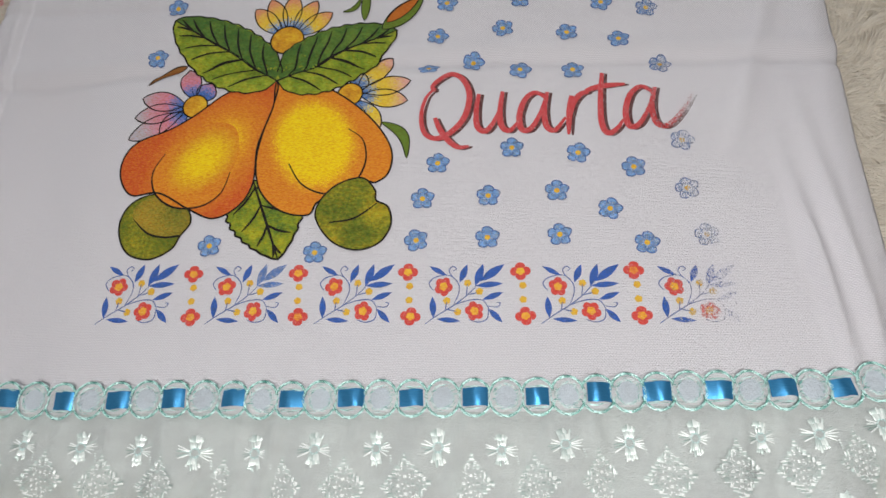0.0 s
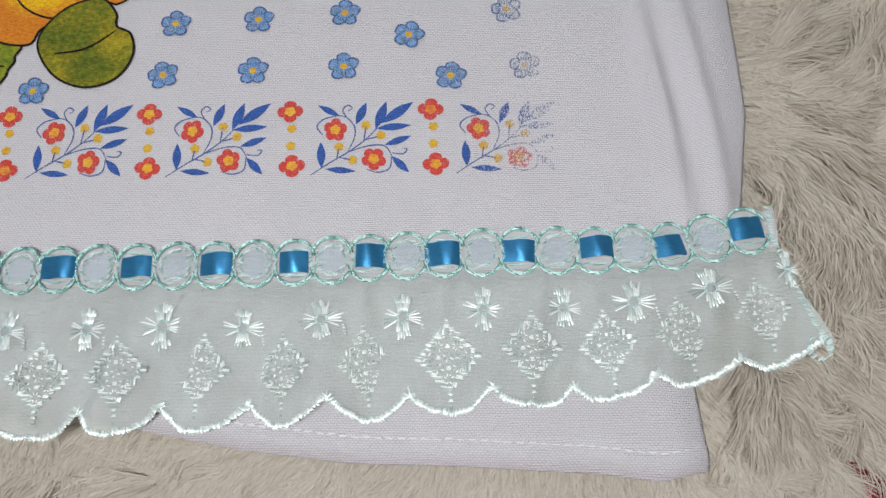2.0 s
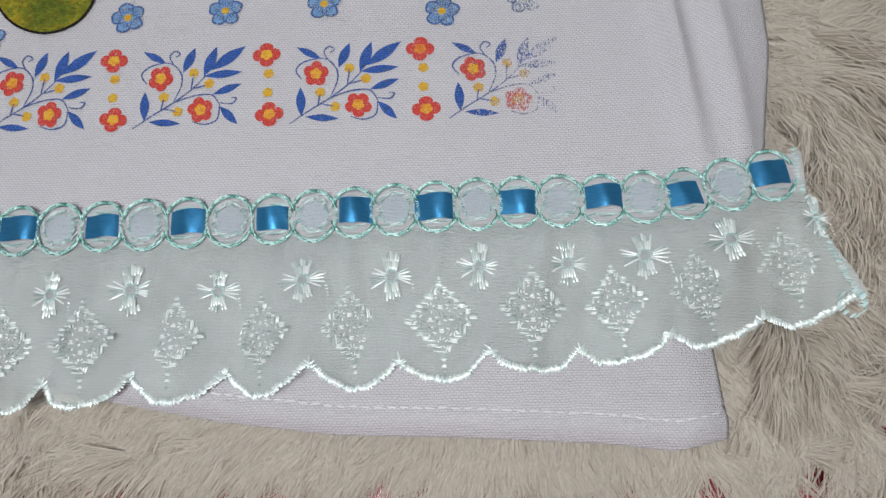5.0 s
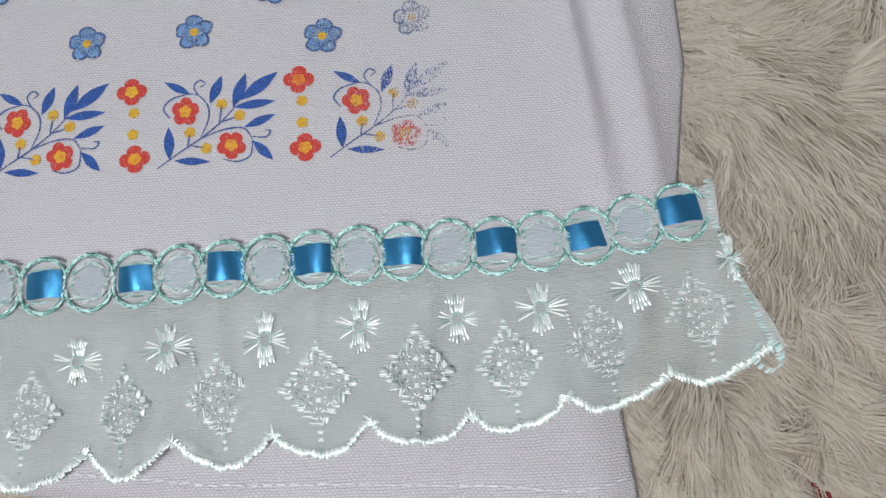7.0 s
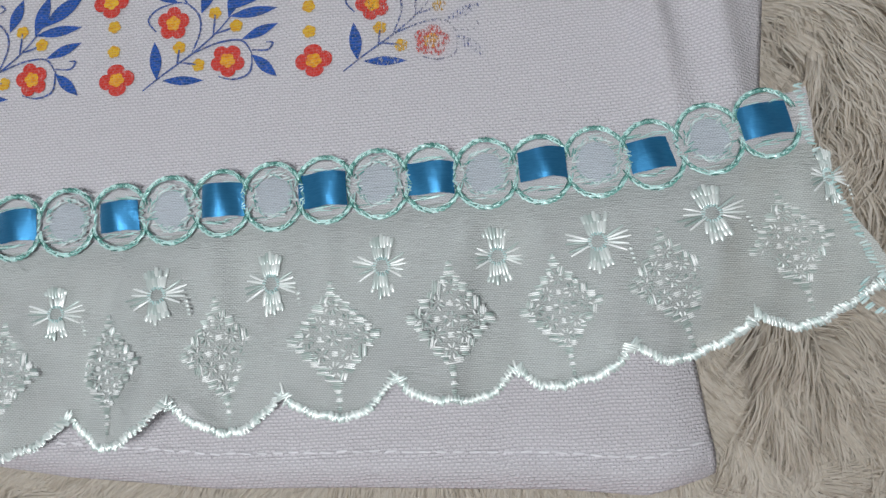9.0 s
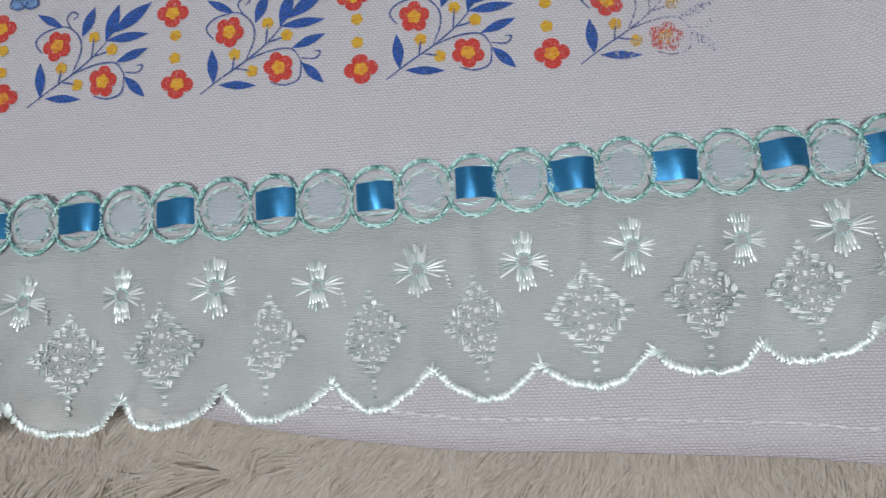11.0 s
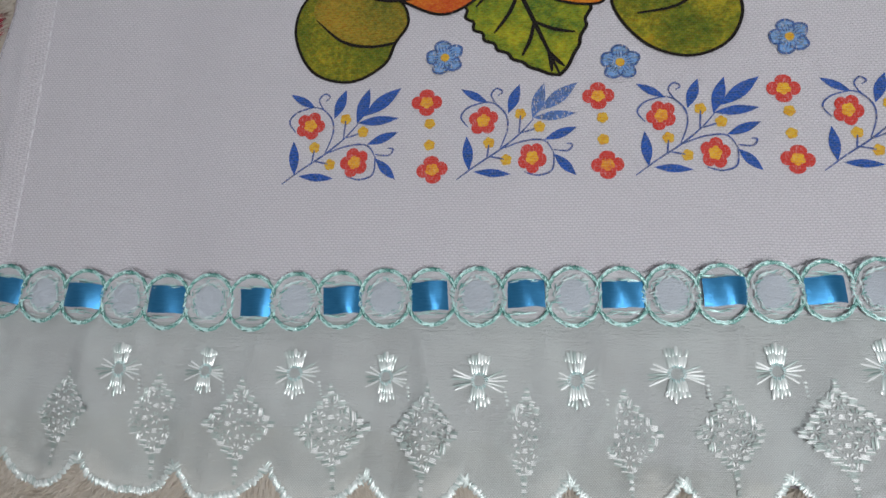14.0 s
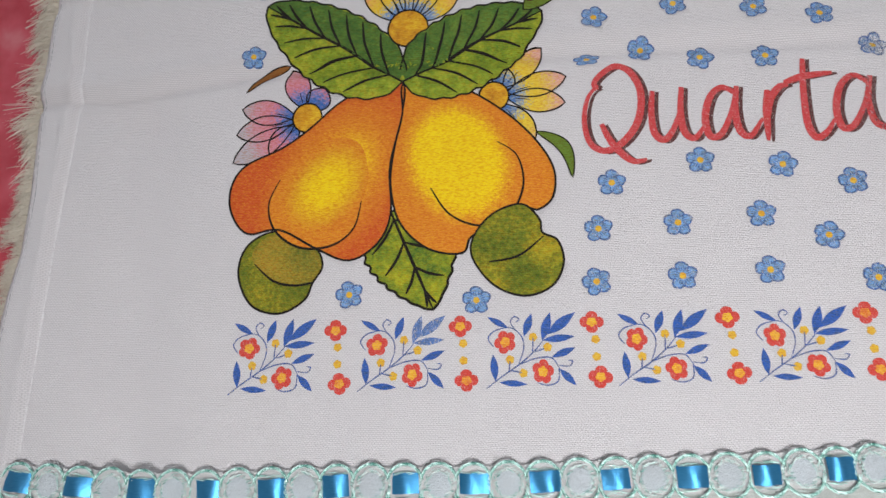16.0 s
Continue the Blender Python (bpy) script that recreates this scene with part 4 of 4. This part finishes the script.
def skirt():
    nx, ny = 420, 26
    v = []
    for j in range(ny):
        t = j / (ny - 1)
        for i in range(nx):
            u = i / (nx - 1)
            x = -0.105 + (0.3735 + 0.105) * u
            top = lace_y(x) - 0.0062
            xb = x + 0.012 * t * float(step(0.25, 0.374, x))
            y = top + (edge_y(min(xb, 0.3838)) - top) * t
            v.append((xb, y, skirt_z(xb, y)))
    f = [(j * nx + i, j * nx + i + 1, (j + 1) * nx + i + 1, (j + 1) * nx + i) for j in range(ny - 1) for i in range(nx - 1)]
    part("skirt", mesh_of("skirt", v, [tuple(reversed(q)) for q in f], ORGANZA), trim, "sheer mint batiste skirt with gathers")


skirt()


def band():
    nx, ny = 460, 7
    v = []
    for j in range(ny):
        for i in range(nx):
            x = -0.105 + 0.4795 * i / (nx - 1)
            k = (j / (ny - 1) - 0.5) * 2
            wave = 0.0060 + 0.0012 * abs(math.sin(math.pi * (0.358 - x) / 0.01285))
            v.append((x, lace_y(x) + k * wave, 0.0024 + 0.0006 * (1 - k * k)))
    f = [(j * nx + i, j * nx + i + 1, (j + 1) * nx + i + 1, (j + 1) * nx + i) for j in range(ny - 1) for i in range(nx - 1)]
    part("band", mesh_of("band", v, f, BAND), trim, "pale mint woven band")


band()


def arc_stitches(rx, ry, a0, a1, n, length, width, rough, seed, z=0.0033):
    """Short stitches set across an oval line."""
    r = random.Random(seed)
    out = []
    for k in range(n):
        a = a0 + (a1 - a0) * (k + 0.5) / n
        x, y = rx * math.cos(a), ry * math.sin(a)
        d = a + r.uniform(-rough, rough)
        ln = length * r.uniform(0.75, 1.2) / 2
        out.append(((x - ln * math.cos(d), y - ln * math.sin(d), z), (x + ln * math.cos(d), y + ln * math.sin(d), z), width, 0.00045))
    return out


def flat_run(rx, ry, a0, a1, n, width, seed, z=0.0035):
    """Stitches that run along an oval line."""
    r = random.Random(seed)
    out = []
    for k in range(n):
        a, b = a0 + (a1 - a0) * k / n, a0 + (a1 - a0) * (k + 1.25) / n
        j = r.uniform(-0.00025, 0.00025)
        out.append((((rx + j) * math.cos(a), (ry + j) * math.sin(a), z), ((rx - j) * math.cos(b), (ry - j) * math.sin(b), z), width, 0.0004))
    return out


def ring_mesh(name, rx, ry, seed, inner):
    """Two satin-stitched arcs, above and below, that close at the sides in loose thread."""
    r = random.Random(seed)
    runs = []
    for a0, a1 in ((0.4, math.pi - 0.4), (math.pi + 0.4, 2 * math.pi - 0.4)):
        for k in range(52):
            a = a0 + (a1 - a0) * (k + 0.5) / 52
            x, y = rx * math.cos(a), ry * math.sin(a)
            d = a + r.choice((0.9, 1.1, -0.6)) + r.uniform(-0.25, 0.25)
            ln = 0.00062 * r.uniform(0.7, 1.25)
            runs.append(((x - ln * math.cos(d), y - ln * math.sin(d), 0.0033), (x + ln * math.cos(d), y + ln * math.sin(d), 0.0033), 0.00036, 0.0004))
        runs += flat_run(rx + 0.0003, ry + 0.0004, a0 - 0.15, a1 + 0.15, 13, 0.00036, seed + 1)
        runs += flat_run(rx - 0.0004, ry - 0.0004, a0 - 0.1, a1 + 0.1, 11, 0.0003, seed + 2)
    sides = ((-0.3, 0.3), (math.pi - 0.3, math.pi + 0.3))
    for a0, a1 in sides if inner else ():
        runs += arc_stitches(rx, ry, a0, a1, 7, 0.0016, 0.0003, 1.4, seed + 3)
    if not inner:
        for y in (0.0045, -0.0045):
            for k in range(7):
                x0 = r.uniform(-0.0055, 0.002)
                runs.append(((x0, y + r.uniform(-0.0007, 0.0007), 0.0034), (x0 + 0.0035, y + r.uniform(-0.0007, 0.0007), 0.0034), 0.00026, 0.0003))
    return stitch_mesh(name, runs, MINT_THREAD)


def fuzz_mesh(rx, ry, seed):
    """An inner ring of loose slanting stitches round the cloth of the eyelet."""
    r = random.Random(seed)
    runs = []
    for k in range(72):
        a = 2 * math.pi * k / 72 + r.uniform(-0.1, 0.1)
        q = r.uniform(0.60, 0.80)
        x, y = rx * q * math.cos(a), ry * q * 0.92 * math.sin(a) + 0.0004
        d = r.choice((0.1, 0.25, a + 1.2, a + 1.8)) + r.uniform(-0.3, 0.3)
        ln = r.uniform(0.0004, 0.0011)
        runs.append(((x - ln * math.cos(d), y - ln * math.sin(d), 0.0034), (x + ln * math.cos(d), y + ln * math.sin(d), 0.0034), r.uniform(0.0002, 0.0004), 0.0004))
    for k in range(8):
        x, y = r.uniform(-0.005, 0.005), r.choice((0.0058, -0.0058, -0.0045)) + r.uniform(-0.0008, 0.0008)
        runs.append(((x - 0.0018, y, 0.0034), (x + 0.0018, y + r.uniform(-0.0005, 0.0005), 0.0034), 0.0002, 0.0003))
    return stitch_mesh("loose_stitching", runs, RING_FUZZ)


def oval_mesh(name, rx, ry, m, z):
    t = np.linspace(0, 2 * math.pi, 33)[:-1]
    v = [(0, 0, z + 0.0003)] + [(rx * math.cos(a), ry * math.sin(a), z) for a in t]
    return mesh_of(name, v, [(0, 1 + i, 1 + (i + 1) % 32) for i in range(32)], m)


def ribbon_mesh(lean):
    """A visible bit of the satin ribbon, arched where it comes up and goes down through the band, its crest to one side."""
    nx, ny = 21, 9
    v = []
    for j in range(ny):
        for i in range(nx):
            s, k = i / (nx - 1) * 2 - 1, j / (ny - 1) * 2 - 1
            q = s - lean * (1 - s * s)
            v.append((0.0055 * s, 0.0039 * k + 0.00012 * math.sin(4 * s + lean), 0.0030 + 0.0017 * (1 - q * q) + 0.00010 * math.cos(5 * s + 1.4 * k) - 0.0002 * k * k))
    f = [(j * nx + i, j * nx + i + 1, (j + 1) * nx + i + 1, (j + 1) * nx + i) for j in range(ny - 1) for i in range(nx - 1)]
    return mesh_of("ribbon_loop", v, f, SATIN)


RINGS = [ring_mesh("eyelet_ring", 0.0072, 0.0080, 10 + k, True) for k in range(4)]
LOOPS = [ring_mesh("loop_ring", 0.0070, 0.0078, 40 + k, False) for k in range(4)]
OVAL, RIBBON = oval_mesh("eyelet_cloth", 0.0046, 0.0048, EYELET, 0.0031), [ribbon_mesh(k) for k in (-0.35, 0.1, 0.35, -0.1, 0.25)]
FUZZ = [fuzz_mesh(0.0069, 0.0080, 70 + 9 * k) for k in range(4)]
rng = random.Random(21)
for i in range(18):
    x = ribbon_x(i)
    at = (x, lace_y(x) - 0.0004, 0.0008)
    part("loop_ring", LOOPS[i % 4], trim, "", at, slope(x))
    rb = part("ribbon_loop", RIBBON[i * 3 % 5], trim, "", (x + rng.uniform(-0.0006, 0.0006), lace_y(x) + rng.uniform(-0.0004, 0.0004), 0.0006 + rng.uniform(0, 0.0004)), slope(x) + rng.uniform(-0.05, 0.05))
    rb.rotation_euler = (rng.uniform(-0.08, 0.08), rng.uniform(-0.13, 0.13), rb.rotation_euler[2])
    rb.scale = (rng.uniform(0.88, 1.06), rng.uniform(0.92, 1.05), rng.uniform(0.8, 1.25))
    if i < 17:
        x = (ribbon_x(i) + ribbon_x(i + 1)) / 2
        ring = part("eyelet_ring", RINGS[i % 4], trim, "", (x, lace_y(x) - 0.0004, 0.0008), slope(x))
        part("eyelet_cloth", OVAL, ring)
        part("loose_stitching", FUZZ[(i * 3 + i // 4) % 4], ring)


def eyelet_runs(x, y, r, n, seed, z=0.0):
    return arc_stitches(r, r, 0, 2 * math.pi, n, r * 0.8, 0.00055, 0.6, seed, z) if (x, y) == (0, 0) else [
        ((a[0] + x, a[1] + y, a[2]), (b[0] + x, b[1] + y, b[2]), w, h) for a, b, w, h in arc_stitches(r, r, 0, 2 * math.pi, n, r * 0.8, 0.00055, 0.6, seed, z)]


def star_mesh(seed):
    """Satin-stitched sheaves above and below an eyelet."""
    r = random.Random(seed)
    runs = []
    for sign, count in ((1, 7), (-1, 6)):
        for k in range(count):
            u = (k + 0.5) / count * 2 - 1
            x0, x1 = 0.0019 * u, 0.0034 * u
            y0, cut, y1 = 0.0021 - 0.0005 * abs(u), 0.0047 + r.uniform(-0.0004, 0.0004), 0.0073 * r.uniform(0.88, 1.04) - 0.0009 * abs(u)
            xm = x0 + (x1 - x0) * 0.5
            for p, q in (((x0, y0), (xm, cut)), ((xm, cut - 0.0003), (x1, y1))):
                if r.random() < 0.93:
                    runs.append(((p[0], sign * p[1], 0.0002), (q[0], sign * q[1], 0.0002), 0.00118, 0.0006))
    for k in range(4):
        y = -0.0026 - 0.0011 * k
        runs.append(((0.0066 + 0.0002 * k, y, 0.0002), (0.0066 + 0.0002 * k + r.uniform(0.0006, 0.0011), y - 0.0002, 0.0002), 0.0007, 0.0005))
    return stitch_mesh("embroidered_star", runs, WHITE_THREAD)


def needle_mesh(seed):
    """Fans of long single stitches at both sides of a star."""
    r = random.Random(seed)
    runs = []
    for g in (0, 180):
        for k in range(5):
            a = radians(g - 30 + 60 * (k + 0.5) / 5 + r.uniform(-4, 4))
            r1 = 0.0074 * r.uniform(0.82, 1.04)
            runs.append(((0.0023 * math.cos(a), 0.0021 * math.sin(a), 0.0002), (r1 * math.cos(a), r1 * math.sin(a), 0.0002), 0.00062, 0.0006))
    return stitch_mesh("side_stitches", runs, DIM_NEEDLE_THREAD)


def diamond_mesh(seed):
    """A lozenge of nine eyelets in a lattice of little blocks of stitches, with a tail at its lower tip."""
    r = random.Random(seed)
    runs = []
    g = 0.0034
    turn = r.choice((0.0, 0.0, 0.15, -0.12))

    def block(x, y, lean, count, ln, gap=0.00045):
        t = lean + r.uniform(-0.12, 0.12)
        for k in range(count):
            w = (k - (count - 1) / 2) * gap
            l = ln * r.uniform(0.6, 1.3)
            px, py = x - w * math.sin(t) + r.uniform(-0.0001, 0.0001), y + w * math.cos(t)
            runs.append(((px - l * math.cos(t), py - l * math.sin(t), 0.0002), (px + l * math.cos(t), py + l * math.sin(t), 0.0002), 0.00042, 0.00035))

    for i in range(3):
        for j in range(3):
            x, y = (i - j) * g, (i + j - 2) * g * 1.08
            runs += eyelet_runs(x, y, 0.0014, 8, seed + i * 3 + j, 0.0002)
    for i in range(4):
        for j in range(4):
            x, y = (i - j) * g, (i + j - 3) * g * 1.08
            rim = i in (0, 3) or j in (0, 3)
            block(x, y, turn + (0.0 if r.random() < 0.88 else 1.5), 5 if rim else 3, 0.0013 if rim else 0.0008)
    for i in range(3):
        for j in range(4):
            for x, y in (((i + 0.5 - j) * g, (i + 0.5 + j - 3) * g * 1.08), ((j - i - 0.5) * g, (i + 0.5 + j - 3) * g * 1.08)):
                if j in (0, 3):
                    block(x, y, turn + r.choice((0.0, 0.0, 0.0, 1.4)), 4, 0.0010)
    block(0, 0.0130, 0.0, 3, 0.0007)
    for k in range(3):
        block(0.0002, -0.0128 - 0.0019 * k, 0.0, 3, 0.00085 - 0.00012 * k)
    return stitch_mesh("embroidered_lozenge", runs, LATTICE_THREAD)


def eyelet_ring_mesh():
    return stitch_mesh("star_eyelet", arc_stitches(0.0019, 0.0019, 0, 2 * math.pi, 20, 0.0009, 0.0004, 0.5, 3, 0.0003), PALE_THREAD)


NEEDLES = [needle_mesh(90 + k) for k in range(5)]
STARS, LOZENGES, STAR_EYE = [star_mesh(60 + k) for k in range(4)], [diamond_mesh(80 + k) for k in range(4)], eyelet_ring_mesh()
rng = random.Random(31)


def on_skirt(ob, x, y, up=0.0002):
    """Lays a motif on the gathered skirt."""
    e = 0.004
    gx, gy = (skirt_z(x + e, y) - skirt_z(x - e, y)) / (2 * e), (skirt_z(x, y + e) - skirt_z(x, y - e)) / (2 * e)
    ob.location = (x, y, skirt_z(x, y) + up)
    ob.rotation_euler = (math.atan(gy), -math.atan(gx), slope(min(x, 0.37)) + rng.uniform(-0.07, 0.07))


for i in range(-1, 16):
    x = star_x(i)
    star = part("embroidered_star", STARS[i % 4], trim)
    on_skirt(star, x, star_y(x))
    star.scale = (rng.uniform(0.85, 1.05), rng.uniform(0.9, 1.08), 1)
    if i == -1:
        star.scale = (0.55, 0.9, 1)
    part("side_stitches", NEEDLES[i * 2 % 5], star)
    part("star_eyelet", STAR_EYE, star)
    x = lozenge_x(i + 1)
    loz = part("embroidered_lozenge", LOZENGES[i % 4], trim)
    on_skirt(loz, x, lozenge_y(x))
    loz.scale = (rng.uniform(0.78, 0.93), rng.uniform(0.86, 0.95), 1)


def scallop_edge(i):
    """Dense satin stitch over one scallop of the border."""
    r = random.Random(200 + i)
    a, b = cusp_x(i + 1), min(cusp_x(i), 0.3838)
    runs = []
    n = max(8, int(84 * (b - a) / 0.027))
    for k in range(n):
        x = a + (b - a) * (k + 0.5) / n
        y = edge_y(x)
        dy = (edge_y(min(x + 0.0006, b)) - edge_y(max(x - 0.0006, a))) / 0.0012
        nx, ny = -dy / math.hypot(1, dy), 1 / math.hypot(1, dy)
        tilt = r.choice((-0.3, 0.3, 0.5)) + r.uniform(-0.15, 0.15)
        nx, ny = nx - tilt * ny, ny + tilt * nx
        ln = 0.00095 * r.uniform(0.75, 1.2) * (1.6 if k < 3 or k > n - 4 else 1)
        z = skirt_z(x, y) + 0.0003
        runs.append(((x - nx * ln, y - ny * ln, z), (x + nx * ln, y + ny * ln, z), 0.0007, 0.0006))
    part("scallop_edge", stitch_mesh("scallop_edge", runs, WHITE_THREAD), trim)


for i in range(-1, 16):
    scallop_edge(i)


def side_hem():
    """Rolled, stitched end of the lace beside the towel's edge."""
    r = random.Random(9)
    runs = []
    for k in range(60):
        t = k / 59
        y = lace_y(0.3735) + 0.0075 - 0.0495 * t
        x = 0.3732 + 0.0105 * float(np.clip((t - 0.2) / 0.8, 0, 1)) + r.uniform(-0.0004, 0.0004)
        z = skirt_z(min(x, 0.389), y) + 0.0003
        runs.append(((x - 0.0013, y + r.uniform(-0.0006, 0.0006), z), (x + 0.0005, y, z), 0.0005, 0.0005))
    for k in range(34):
        a = r.uniform(0, 6.3)
        x, y = 0.3808 + 0.0028 * math.cos(a), lace_y(0.38) - 0.0415 + 0.0038 * math.sin(a)
        runs.append(((x - 0.0008, y - 0.0005, skirt_z(x, y) + 0.0006), (x + 0.0008, y + 0.0006, skirt_z(x, y) + 0.0006), 0.0005, 0.0005))
    part("side_hem", stitch_mesh("side_hem", runs, PALE_THREAD), trim)


side_hem()
